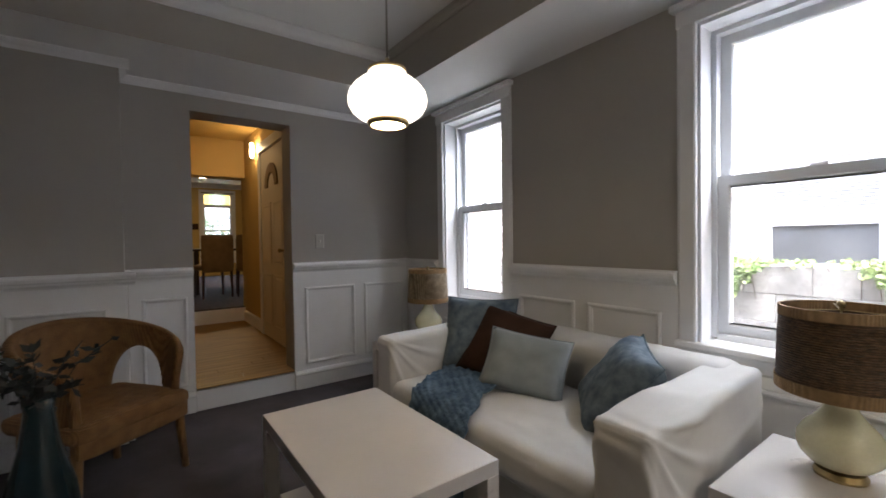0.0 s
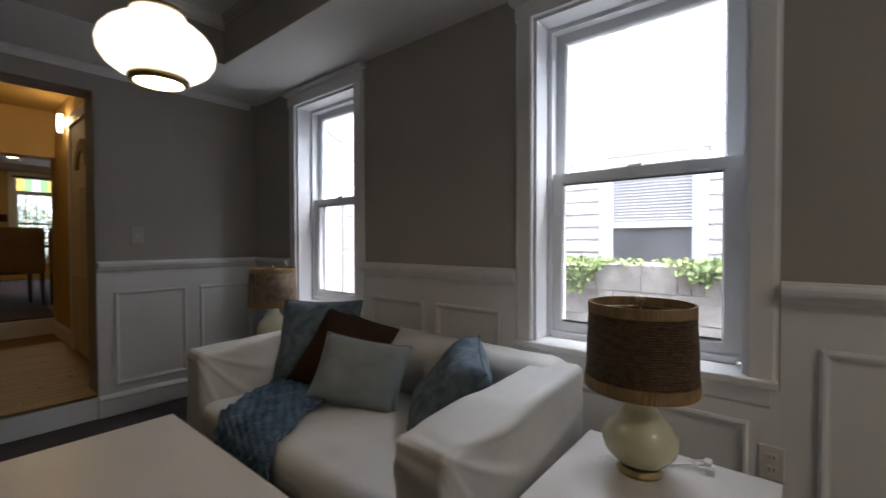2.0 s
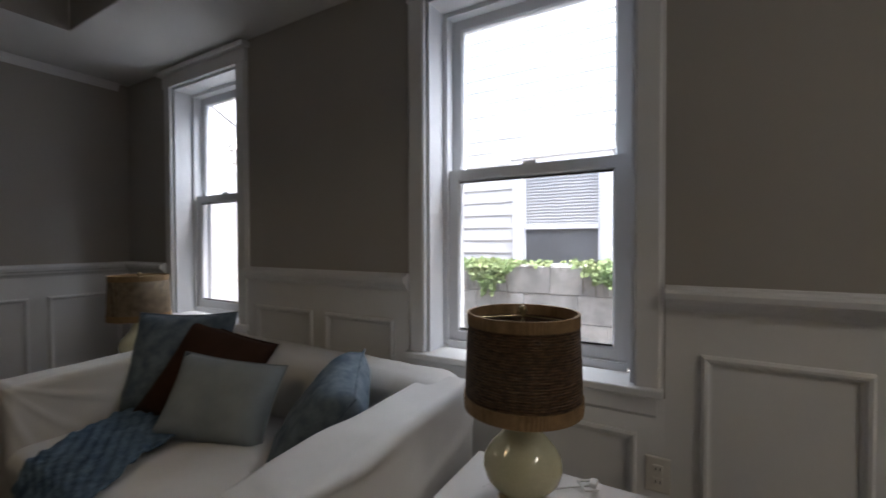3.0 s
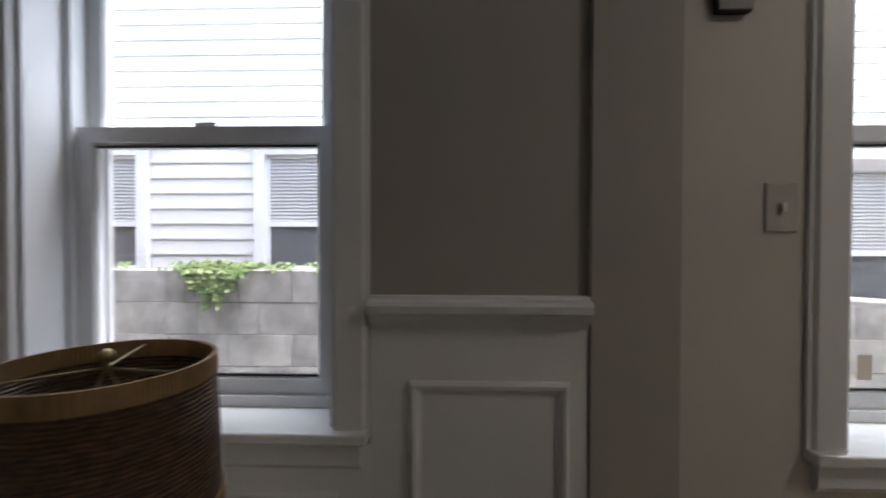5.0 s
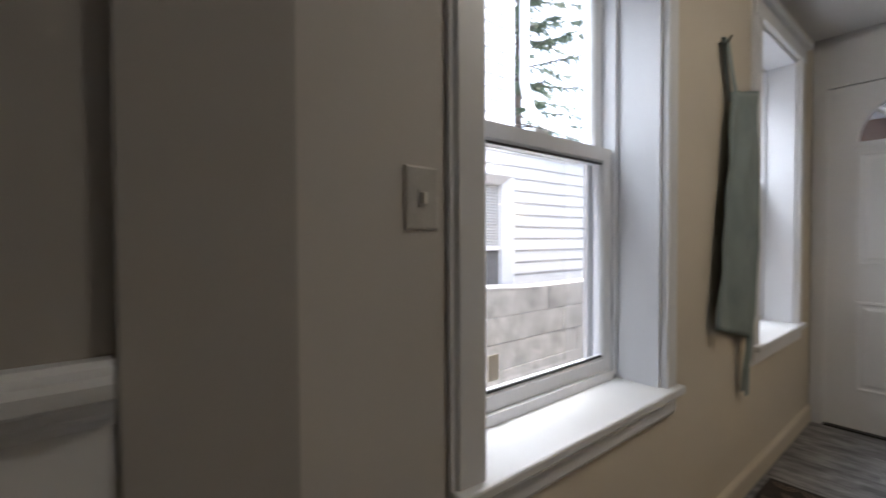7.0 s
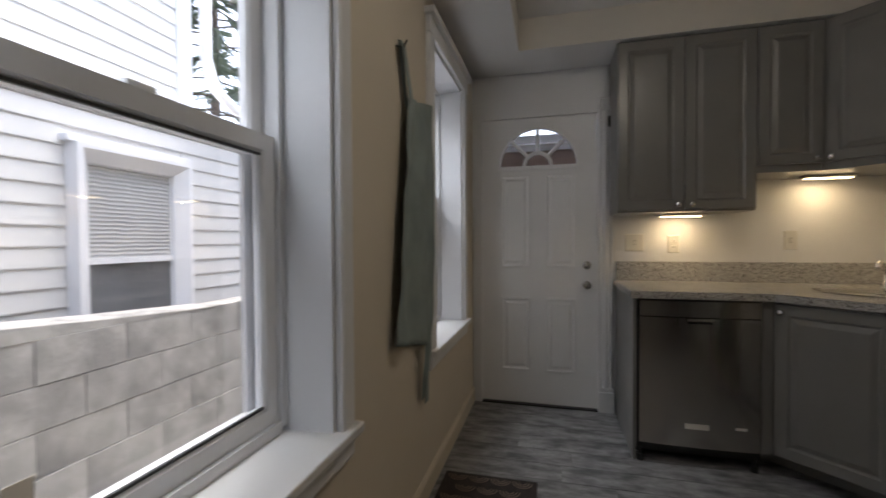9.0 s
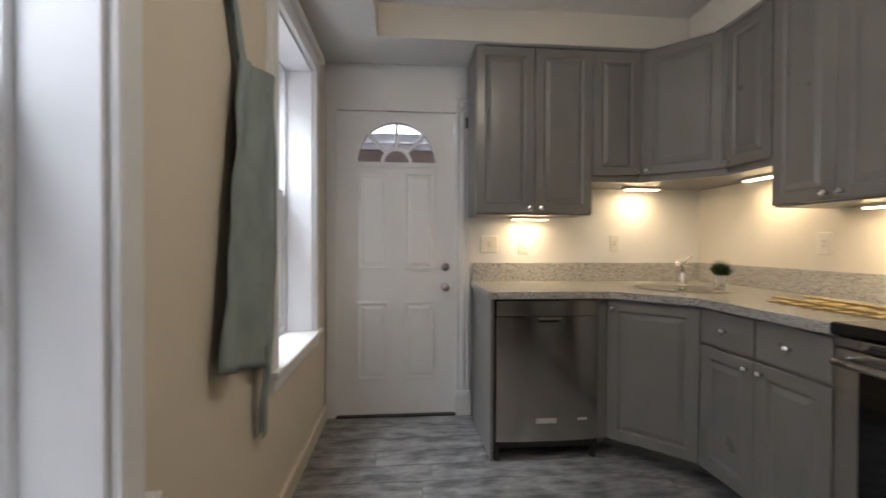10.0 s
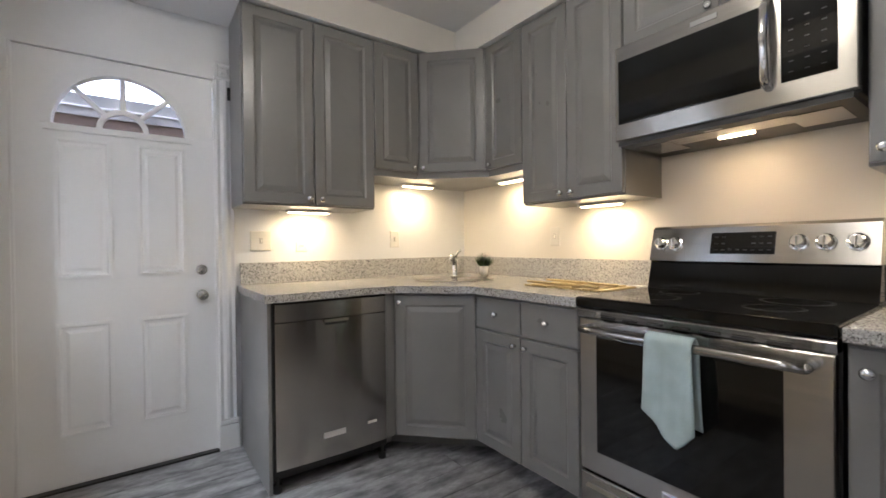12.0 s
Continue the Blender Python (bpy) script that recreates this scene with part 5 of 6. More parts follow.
def wicker_chair(cx, cy, face):
    o = thing("wicker_armchair", (0, 0, 0), "honey-brown wicker tub chair with arched sides", "chair")
    n, m = 144, 52

    def at(a, v):
        """a: -1 right arm front .. 1 left arm front, v: 0 seat .. 1 top"""
        th = a * radians(128)
        sx = math.sin(th)
        sy = -math.cos(th)
        rx, ry = 0.29, 0.27
        q = abs(a)
        ztop = 0.78 - 0.18 * (q ** 1.8)
        z = 0.36 + (ztop - 0.36) * v
        flare = 1 + 0.05 * v + 0.05 * (v ** 3)
        return Vector((sx * rx * flare, sy * ry * flare * (1.1 if sy < 0 else 1.0), z))
    bm = bmesh.new()
    vs = {}
    for i in range(n):
        for j in range(m):
            a, v = (i + 0.5) / n * 2 - 1, (j + 0.5) / m
            q = (abs(a) - 0.53) / 0.23
            if v < 0.72 and abs(q) < 1 and v < 0.06 + 0.66 * math.sqrt(1 - q * q):
                continue
            f = []
            for di, dj in ((0, 0), (1, 0), (1, 1), (0, 1)):
                key = (i + di, j + dj)
                if key not in vs:
                    vs[key] = bm.verts.new(at(key[0] / n * 2 - 1, key[1] / m))
                f.append(vs[key])
            bm.faces.new(f)
    bmesh.ops.recalc_face_normals(bm, faces=bm.faces[:])
    bmesh.ops.solidify(bm, geom=bm.faces[:], thickness=0.018)
    part("backrest", bm, WICKER, o, smooth=True)
    part("rim", tube(bmesh.new(), [at(-1, 0.0), at(-1, 0.5)] + [at(i / 40 * 2 - 1, 1.0) for i in range(41)] + [at(1, 0.5), at(1, 0.0)], 0.020, 10), WICKER, o, smooth=True)
    for sd in (-1, 1):
        arch = [at(sd * (0.53 + 0.235 * math.cos(math.pi * i / 28)), 0.05 + 0.68 * math.sin(math.pi * i / 28)) for i in range(29)]
        part("arch_rim", tube(bmesh.new(), arch, 0.013, 8), WICKER, o, smooth=True)
    part("seat", soft(bmesh.new(), (-0.27, -0.27, 0.33), (0.27, 0.24, 0.42), 0.04, 8, 0.004), WICKER, o, smooth=True)
    part("seat_apron", soft(bmesh.new(), (-0.26, 0.17, 0.27), (0.26, 0.235, 0.37), 0.025, 6), WICKER, o, smooth=True)
    for x, y in ((-0.235, 0.18), (0.235, 0.18), (-0.2, -0.22), (0.2, -0.22)):
        part("leg", tube(bmesh.new(), [(x, y, 0.36), (x * 1.04, y * 1.04, 0.2), (x * 1.1, y * 1.1, 0.0)], lambda k: 0.024 - 0.007 * k, 10), WICKER, o, smooth=True)
    o.location = (cx, cy, 0)
    o.rotation_euler = (0, 0, math.atan2(face[1], face[0]) - math.pi / 2)
    return o


wicker_chair(-0.13, 2.60, (0.6, -0.8))


def vase(x, y):
    v = part("floor_vase", lathe(bmesh.new(), (x, y, 0.0), [(0, 0), (0.085, 0), (0.105, 0.08), (0.11, 0.22), (0.085, 0.42), (0.05, 0.56), (0.036, 0.66), (0.042, 0.70), (0.036, 0.70), (0.03, 0.66), (0, 0.6)], 36), VASEM, None, "tall dark teal glass floor vase with dried branches", True, "", "vase")
    r = random.Random(8)
    st, lf = bmesh.new(), bmesh.new()
    for i in range(16):
        a, s = r.uniform(0, 6.28), r.uniform(0.05, 0.2)
        p0 = Vector((x, y, 0.62))
        p2 = Vector((x + s * math.cos(a), y + s * math.sin(a), r.uniform(0.70, 0.86)))
        p1 = (p0 + p2) / 2 + Vector((0, 0, 0.05))
        tube(st, [p0, p1, p2], 0.002, 4)
        for k in range(14):
            t = r.uniform(0.25, 1)
            q = p0.lerp(p2, t) + Vector((0, 0, 0.05 * (1 - abs(2 * t - 1))))
            d = Vector((r.uniform(-1, 1), r.uniform(-1, 1), r.uniform(-0.6, 0.8))).normalized()
            e = d.orthogonal().normalized() * r.uniform(0.007, 0.014)
            L = r.uniform(0.025, 0.05)
            quad(lf, [q, q + d * L * 0.5 + e, q + d * L, q + d * L * 0.5 - e])
    part("stem", st, DLEAF, v, kind="stuff")
    part("leaves", lf, DLEAF, v, kind="stuff")


vase(-0.25, 1.79)


# ---- kitchen ----
CABP = [(0, 0), (0, 0.018), (0.003, 0.020), (0.052, 0.020), (0.058, 0.013), (0.064, 0.011), (0.070, 0.013), (0.088, 0.019), (0.092, 0.0195)]
DRWP = [(0, 0), (0, 0.016), (0.004, 0.019), (0.010, 0.020)]


def knob(P, u, v, n, parent):
    M = Matrix((P.n.orthogonal().normalized(), P.n.cross(P.n.orthogonal().normalized()), P.n)).transposed()
    part("knob", lathe(bmesh.new(), P(u, v, n), [(0, 0), (0.008, 0), (0.006, 0.008), (0.010, 0.014), (0.0155, 0.018), (0.015, 0.024), (0.009, 0.029), (0, 0.030)], 18, M), CHROME, parent, "polished round knob", smooth=True)


def fronts(P, cab, doors, drawers=()):
    for u0, u1, v0, v1, ku, kv in doors:
        d = part("door", loops(bmesh.new(), P, u0, u1, v0, v1, CABP), CABG, cab)
        if ku is not None:
            knob(P, ku, kv, 0.020, d)
    for u0, u1, v0, v1 in drawers:
        d = part("drawer", loops(bmesh.new(), P, u0, u1, v0, v1, DRWP), CABG, cab)
        knob(P, (u0 + u1) / 2, (v0 + v1) / 2, 0.020, d)


def prism(bm, pts, z0, z1):
    a = [bm.verts.new((x, y, z0)) for x, y in pts]
    b = [bm.verts.new((x, y, z1)) for x, y in pts]
    bm.faces.new(a[::-1])
    bm.faces.new(b)
    for i in range(len(pts)):
        j = (i + 1) % len(pts)
        bm.faces.new((a[i], a[j], b[j], b[i]))
    return bm


FY, FX = -3.34, 0.13          # carcass fronts of the lower cabinets
UY, UX = -3.62, -0.21         # of the wall cabinets
SF = Plane((0, FY, 0), (1, 0, 0), (0, 1, 0))
WF = Plane((FX, 0, 0), (0, 1, 0), (1, 0, 0))
SU = Plane((0, UY, 0), (1, 0, 0), (0, 1, 0))
WU = Plane((UX, 0, 0), (0, 1, 0), (1, 0, 0))
CT = 0.905
g = 0.004

# lower cabinets
c = part("cabinet_end_panel", wbox(1.085, 1.10, S_Y + g, FY + 0.015, 0.0, 0.868), CABG, None, "grey painted end panel beside the dishwasher", category="cabinet panel")
c = thing("corner_base_cabinet", (-0.1, -3.6, 0), "grey corner base cabinet with one slanted panelled door", "cabinet")
part("body", prism(bmesh.new(), [(0.462, S_Y + g), (0.462, FY), (0.45, FY), (FX, -3.02), (W_X + g, -3.02), (W_X + g, S_Y + g)], 0.10, 0.866), CABG, c)
part("toe_kick", prism(bmesh.new(), [(0.462, S_Y + 0.1), (0.462, FY - 0.13), (0.40, FY - 0.13), (FX - 0.13, -3.08), (FX - 0.13, -3.02), (W_X + 0.1, -3.02), (W_X + 0.1, S_Y + 0.1)], 0.0, 0.10), CABG, c)
dg = Vector((FX - 0.45, -3.02 - FY, 0))
DL = dg.length
DG = Plane((0.45, FY, 0), dg, Vector((0.32, 0.32, 0)))
fronts(DG, c, [(0.012, DL - 0.012, 0.105, 0.855, 0.04, 0.815)])
c = thing("base_cabinet", (-0.2, -2.7, 0), "grey base cabinet with two drawers over two doors", "cabinet")
part("body", wbox(W_X + g, FX, -3.017, -2.382, 0.10, 0.866), CABG, c)
part("toe_kick", wbox(W_X + 0.1, FX - 0.13, -3.017, -2.382, 0.0, 0.10), CABG, c)
fronts(WF, c, [(-3.012, -2.703, 0.105, 0.685, -2.735, 0.645), (-2.697, -2.388, 0.105, 0.685, -2.665, 0.645)], [(-3.012, -2.703, 0.695, 0.855), (-2.697, -2.388, 0.695, 0.855)])
c = thing("base_cabinet", (-0.2, -1.2, 0), "grey base cabinet with panelled door beside the range", "cabinet")
part("body", wbox(W_X + g, FX, -1.605, -0.80, 0.10, 0.866), CABG, c)
part("toe_kick", wbox(W_X + 0.1, FX - 0.13, -1.605, -0.80, 0.0, 0.10), CABG, c)
fronts(WF, c, [(-1.600, -1.205, 0.115, 0.855, -1.565, 0.80), (-1.199, -0.805, 0.115, 0.855, -0.84, 0.80)])

# worktops
wt = thing("worktop", (0.2, -3.4, 0.868), "speckled beige and grey granite worktop with splash strip", "worktop")
bm = prism(bmesh.new(), [(W_X + g, S_Y + g), (1.115, S_Y + g), (1.115, -3.295), (0.468, -3.295), (0.175, -3.0), (0.175, -2.378), (W_X + g, -2.378)], 0.868, CT)
bmesh.ops.bevel(bm, geom=[e for e in bm.edges if all(v.co.z > CT - 0.001 for v in e.verts)], offset=0.004, segments=2, affect="EDGES")
part("slab", bm, GRANITE, wt)
part("splash", wbox(W_X + 0.026, 1.10, S_Y + g, S_Y + 0.026, CT, CT + 0.125, 0.002), GRANITE, wt)
part("splash", wbox(W_X + g, W_X + 0.026, S_Y + 0.004, -2.378, CT, CT + 0.125, 0.002), GRANITE, wt)
wt = thing("worktop", (-0.2, -1.2, 0.868), "speckled granite worktop beside the range, opposite side", "worktop")
part("slab", wbox(W_X + g, 0.175, -1.608, -0.78, 0.868, CT, 0.004), GRANITE, wt)
part("splash", wbox(W_X + g, W_X + 0.026, -1.608, -0.78, CT, CT + 0.125, 0.002), GRANITE, wt)

# sink, tap
SC = Vector((0.0, -3.39, CT))
R45 = Matrix.Rotation(radians(45), 3, "Z")
bm = bmesh.new()
rings = []
for r, z in ((1.0, 0.001), (1.03, 0.006), (0.95, 0.006), (0.90, -0.001), (0.84, -0.004)):
    rings.append([bm.verts.new(SC + R45 @ Vector((0.17 * r * math.cos(k / 32 * 6.2832), 0.24 * r * math.sin(k / 32 * 6.2832), max(z, 0.001) if r > 0.9 else 0.0015))) for k in range(32)])
for a, b in zip(rings, rings[1:]):
    for k in range(32):
        bm.faces.new((a[k], a[(k + 1) % 32], b[(k + 1) % 32], b[k]))
bm.faces.new(rings[-1])
sink = part("corner_sink", bm, STEEL, None, "oval stainless corner sink set in the granite", True, "", "sink")
part("drain", lathe(bmesh.new(), SC + Vector((0, 0, 0.002)), [(0, 0), (0.03, 0), (0.03, 0.002), (0, 0.003)], 16), CHROME, sink)
F = Vector((-0.20, -3.65, CT))
tap = thing("kitchen_tap", F, "chrome single-lever kitchen tap behind the corner sink", "tap")
part("tap_body", lathe(bmesh.new(), F, [(0, 0), (0.028, 0), (0.028, 0.008), (0.021, 0.014), (0.021, 0.10), (0.024, 0.115), (0.0, 0.125)], 20), CHROME, tap, smooth=True)
part("spout", tube(bmesh.new(), [F + Vector((0, 0, 0.07)), F + Vector((0.04, 0.04, 0.14)), F + Vector((0.09, 0.09, 0.145)), F + Vector((0.115, 0.115, 0.115))], 0.013, 12), CHROME, tap, smooth=True)
part("lever", tube(bmesh.new(), [F + Vector((0, 0, 0.12)), F + Vector((-0.015, 0.02, 0.16)), F + Vector((-0.03, 0.04, 0.18))], lambda k: 0.009 - 0.003 * k, 10), CHROME, tap, smooth=True)
gp = Vector((-0.33, -3.49, CT))
pot = part("plant_pot", lathe(bmesh.new(), gp, [(0, 0), (0.023, 0), (0.031, 0.07), (0.028, 0.07), (0.026, 0.06), (0, 0.06)], 20), POTM, None, "small pale pot with bushy green grass on the worktop", True, "", "potted plant")
rg = random.Random(4)
bm = bmesh.new()
for i in range(1100):
    a, e = rg.uniform(0, 6.28), math.asin(rg.uniform(0.1, 1))
    d = Vector((0.62 * math.cos(a) * math.cos(e), 0.62 * math.sin(a) * math.cos(e), 0.45 + 0.75 * math.sin(e)))
    L = rg.uniform(0.07, 0.10)
    q = gp + Vector((rg.uniform(-0.02, 0.02), rg.uniform(-0.02, 0.02), 0.064))
    w = d.orthogonal().normalized() * 0.0055
    bm.faces.new([bm.verts.new(p) for p in (q - w, q + w, q + d * L)])
part("grass", bm, GRASS, pot, kind="stuff")
nap = thing("place_mat", (-0.20, -2.66, CT), "folded pale bamboo mat lying on the granite", "place mat")
for i in range(9):
    y = -2.86 + i * 0.05
    part("slat", wbox(-0.33, -0.05, y, y + 0.044, CT + 0.001, CT + 0.007 + (0.004 if i % 2 else 0), 0.001), BAMBOO, nap)
for i, x in enumerate((-0.27, -0.12)):
    part("stick", tube(bmesh.new(), [(x, -2.9, CT + 0.016), (x + 0.05, -2.44, CT + 0.018)], 0.006, 8), BAMBOO, nap)

# dishwasher
dw = thing("dishwasher", (0.79, -3.6, 0), "stainless steel dishwasher with pocket handle under the granite", "dishwasher")
part("tub", wbox(0.505, 1.080, S_Y + 0.05, FY + 0.004, 0.06, 0.862), BLACKP, dw)
part("filler_strip", wbox(0.464, 0.503, FY - 0.05, FY + 0.012, 0.10, 0.864), CABG, dw, "grey painted filler strip")
D0, D1 = 0.515, 1.071


def bowed(u):
    return 0.024 + 0.010 * (1 - abs((u - (D0 + D1) / 2) / (D1 - D0) * 2) ** 2.6)


def steel_skin(v0, v1, out):
    """A slightly bowed sheet of steel from v0 to v1."""
    bm, n = bmesh.new(), 12
    us = [D0 + (D1 - D0) * i / n for i in range(n + 1)]
    loop = [(u, bowed(u) + out) for u in us] + [(D1, 0.004), (D0, 0.004)]
    lo = [bm.verts.new(SF(u, v0, k)) for u, k in loop]
    hi = [bm.verts.new(SF(u, v1, k)) for u, k in loop]
    for i in range(len(loop)):
        j = (i + 1) % len(loop)
        bm.faces.new((lo[i], lo[j], hi[j], hi[i]))
    bm.faces.new(lo)
    bm.faces.new(hi)
    return bm


dd = part("door", steel_skin(0.104, 0.770, 0.0), DWSTEEL, dw, "brushed stainless door")
part("control_strip", steel_skin(0.775, 0.856, 0.004), STEEL, dd, "paler stainless top strip")
part("handle_pocket", pbox(bmesh.new(), SF, 0.735, 0.845, 0.742, 0.769, 0.034, 0.0375, 0.001), BLACKP, dd)
part("handle_lip", prof(bmesh.new(), SF, 0.730, 0.850, [(0.772, 0.034), (0.771, 0.050), (0.757, 0.054), (0.754, 0.048), (0.762, 0.034)]), STEEL, dd)
part("badge", loops(bmesh.new(), SF, 0.745, 0.855, 0.200, 0.226, [(0, 0.030), (0, 0.037), (0.004, 0.037), (0.004, 0.0355)]), PLATEM, dd)
part("badge_bar", pbox(bmesh.new(), SF, 0.757, 0.843, 0.209, 0.217, 0.034, 0.0365), PLATEM, dd)
part("small_mark", pbox(bmesh.new(), SF, 0.575, 0.625, 0.212, 0.224, 0.026, 0.0335), PLATEM, dd)
part("toe_panel", wbox(0.51, 1.078, FY - 0.13, FY - 0.10, 0.0, 0.098), BLACKP, dw)
for x in (1.062, 0.53):
    part("foot", lathe(bmesh.new(), (x, FY + 0.0, 0.0), [(0, 0), (0.020, 0), (0.020, 0.035), (0.010, 0.035), (0.010, 0.07), (0, 0.07)], 12), BLACKP, dw)


# range
def kitchen_range():
    y0, y1, xf = -2.372, -1.618, 0.165
    P = Plane((xf, 0, 0), (0, 1, 0), (1, 0, 0))
    o = thing("kitchen_range", (-0.15, -1.995, 0), "stainless electric range with black glass top and oven door", "range")
    part("body", wbox(W_X + 0.03, xf - 0.05, y0, y1, 0.03, 0.869), BLACKP, o, "black side body")
    part("cooktop", wbox(-0.36, xf + 0.014, y0 - 0.006, y1 + 0.006, 0.870, 0.912, 0.010), BLACKG, o, "black ceramic glass cooktop")
    for x, y, r in ((-0.02, -2.18, 0.10), (-0.02, -1.80, 0.08), (-0.24, -2.18, 0.075), (-0.24, -1.80, 0.10)):
        bm = bmesh.new()
        for k in (0, 0.006):
            lathe(bm, (x, y, 0.9121), [(r - k, 0.0), (r - k - 0.001, 0.0002), (r - k - 0.001, 0.0), (r - k, 0.0)], 40, close=True)
        part("burner_ring", bm, BLACKP, o)
    part("front_rail", prof(bmesh.new(), P, y0, y1, [(0.868, 0.004), (0.862, 0.008), (0.850, 0.002), (0.835, -0.004), (0.835, -0.05), (0.868, -0.05)]), STEEL, o)
    for i in range(7):
        yy = y0 + 0.10 + i * 0.085
        part("vent_slot", pbox(bmesh.new(), P, yy, yy + 0.055, 0.838, 0.845, -0.001, 0.0035), BLACKP, o)
    d = part("oven_door", loops(bmesh.new(), P, y0 + 0.004, y1 - 0.004, 0.245, 0.830, [(0, -0.05), (0, -0.004), (0.004, 0.0)]), STEEL, o, "brushed stainless oven door")
    part("oven_window", loops(bmesh.new(), P, y0 + 0.080, y1 - 0.108, 0.33, 0.768, [(0, 0.0005), (0, 0.003), (0.004, 0.004)]), BLACKG, d, "black oven glass")
    bm = tube(bmesh.new(), [P(y0 + 0.05 + (y1 - y0 - 0.1) * i / 12, 0.797, 0.052 + 0.006 * math.sin(math.pi * i / 12)) for i in range(13)], 0.014, 14)
    part("oven_handle", bm, STEEL, d, smooth=True)
    for y in (y0 + 0.05, y1 - 0.05):
        part("handle_post", tube(bmesh.new(), [P(y, 0.797, 0.0), P(y, 0.797, 0.055)], 0.013, 12), STEEL, d, smooth=True)
    dr = part("drawer", loops(bmesh.new(), P, y0 + 0.004, y1 - 0.004, 0.05, 0.235, [(0, -0.05), (0, -0.004), (0.004, 0.0)]), STEEL, o)
    part("drawer_handle", prof(bmesh.new(), P, y0 + 0.05, y1 - 0.05, [(0.205, 0.0), (0.212, 0.02), (0.202, 0.034), (0.190, 0.030), (0.190, 0.022), (0.196, 0.0)]), STEEL, dr)
    part("badge", pbox(bmesh.new(), P, -2.05, -1.94, 0.268, 0.293, 0.0, 0.004, 0.001), CHROME, d)
    part("badge_field", pbox(bmesh.new(), P, -2.043, -1.947, 0.273, 0.288, 0.004, 0.0048), STEEL, d)
    # backguard
    B = Plane((-0.40, 0, 0), (0, 1, 0), (1, 0, 0))
    part("backguard_base", prof(bmesh.new(), B, y0, y1, [(0.912, 0.05), (1.035, 0.012), (1.035, -0.10), (0.912, -0.10)]), BLACKG, o, "black glass riser")
    bg = part("backguard", prof(bmesh.new(), B, y0, y1, [(1.036, 0.03), (1.178, -0.010), (1.190, -0.03), (1.190, -0.10), (1.036, -0.10)]), STEEL, o, "stainless control panel")
    tilt = Vector((math.cos(0.28), 0, math.sin(0.28)))
    T = Plane((-0.40, 0, 0), (0, 1, 0), (1, 0, 0))

    def face(v):
        return 0.03 - (v - 1.036) / 0.142 * 0.04
    bm = bmesh.new()
    vs = [T(u, v, face(v) + n) for n in (0.0005, 0.004) for v in (1.07, 1.155) for u in (-2.12, -1.90)]
    vv = [bm.verts.new(p) for p in vs]
    for q in ((0, 1, 3, 2), (4, 6, 7, 5), (0, 4, 5, 1), (2, 3, 7, 6), (0, 2, 6, 4), (1, 5, 7, 3)):
        bm.faces.new([vv[i] for i in q])
    part("display", bm, BLACKG, bg)
    bm = bmesh.new()
    for r_ in range(3):
        for k in range(8):
            if 2 <= k <= 4 and r_ > 0:
                continue
            v = 1.082 + r_ * 0.026
            u = -2.105 + k * 0.026
            pbox(bm, T, u, u + 0.012, v, v + 0.005, face(v) + 0.0035, face(v) + 0.0052)
    part("key_marks", bm, PRINT, bg, kind="stuff")
    M = Matrix.Rotation(radians(90 - 16), 3, "Y")
    for u in (-2.325, -2.265, -1.83, -1.755, -1.675):
        k = part("control_knob", lathe(bmesh.new(), T(u, 1.112, face(1.112)), [(0, 0), (0.030, 0), (0.030, 0.004), (0.024, 0.006), (0.022, 0.026), (0.018, 0.030), (0, 0.030)], 24, M), CHROME, bg, "chrome control knob", smooth=False)
        part("pointer", pbox(bmesh.new(), T, u - 0.0025, u + 0.0025, 1.112 - 0.018, 1.112 + 0.024, face(1.112) + 0.028, face(1.112) + 0.036, 0.001), CHROME, k)
    # towel over the handle
    rt_ = random.Random(2)
    bm = bmesh.new()
    nn, mm = 18, 44
    grid = []
    for i in range(mm + 1):
        s = i / mm
        row = []
        for j in range(nn + 1):
            v = j / nn
            w = 0.152 - 0.022 * s
            u = -2.062 + v * w - 0.004 * math.sin(s * 5)
            rip = 0.006 * math.sin(v * 14 + s * 1.5) * min(1, abs(s - 0.38) * 4)
            if s < 0.36:
                z = 0.817 - (0.36 - s) * 0.75
                n = 0.028 + rip * 0.6
            elif s < 0.42:
                k = (s - 0.36) / 0.06 * math.pi
                z = 0.812 + 0.019 * math.sin(k)
                n = 0.055 - 0.021 * math.cos(k)
            else:
                z = 0.812 - (s - 0.42) * (0.39 + 0.17 * min(1, v * 1.6) - 0.30 * max(0, v - 0.66))
                n = 0.078 + rip + 0.012 * (s - 0.42)
                u += (s - 0.42) * 0.10 * (0.4 - v) * -0.5
            row.append(bm.verts.new(P(u, z, n)))
        grid.append(row)
    for i in range(mm):
        for j in range(nn):
            bm.faces.new((grid[i][j], grid[i + 1][j], grid[i + 1][j + 1], grid[i][j + 1]))
    bmesh.ops.recalc_face_normals(bm, faces=bm.faces[:])
    bmesh.ops.solidify(bm, geom=bm.faces[:], thickness=0.004)
    part("dish_towel", bm, TOWEL, None, "mint green cotton towel hanging over the oven handle", True, "", "towel")


kitchen_range()


# wall cabinets
def upper(name_at, P, u0, u1, v0, v1, doors, label, depth=0.33):
    c = thing("wall_cabinet", name_at, label, "cabinet", "grey wall cabinets")
    part("body", pbox(bmesh.new(), P, u0 + 0.0008, u1 - 0.0008, v0, v1, -depth + 0.012, 0), CABG, c)
    fronts(P, c, doors)
    return c


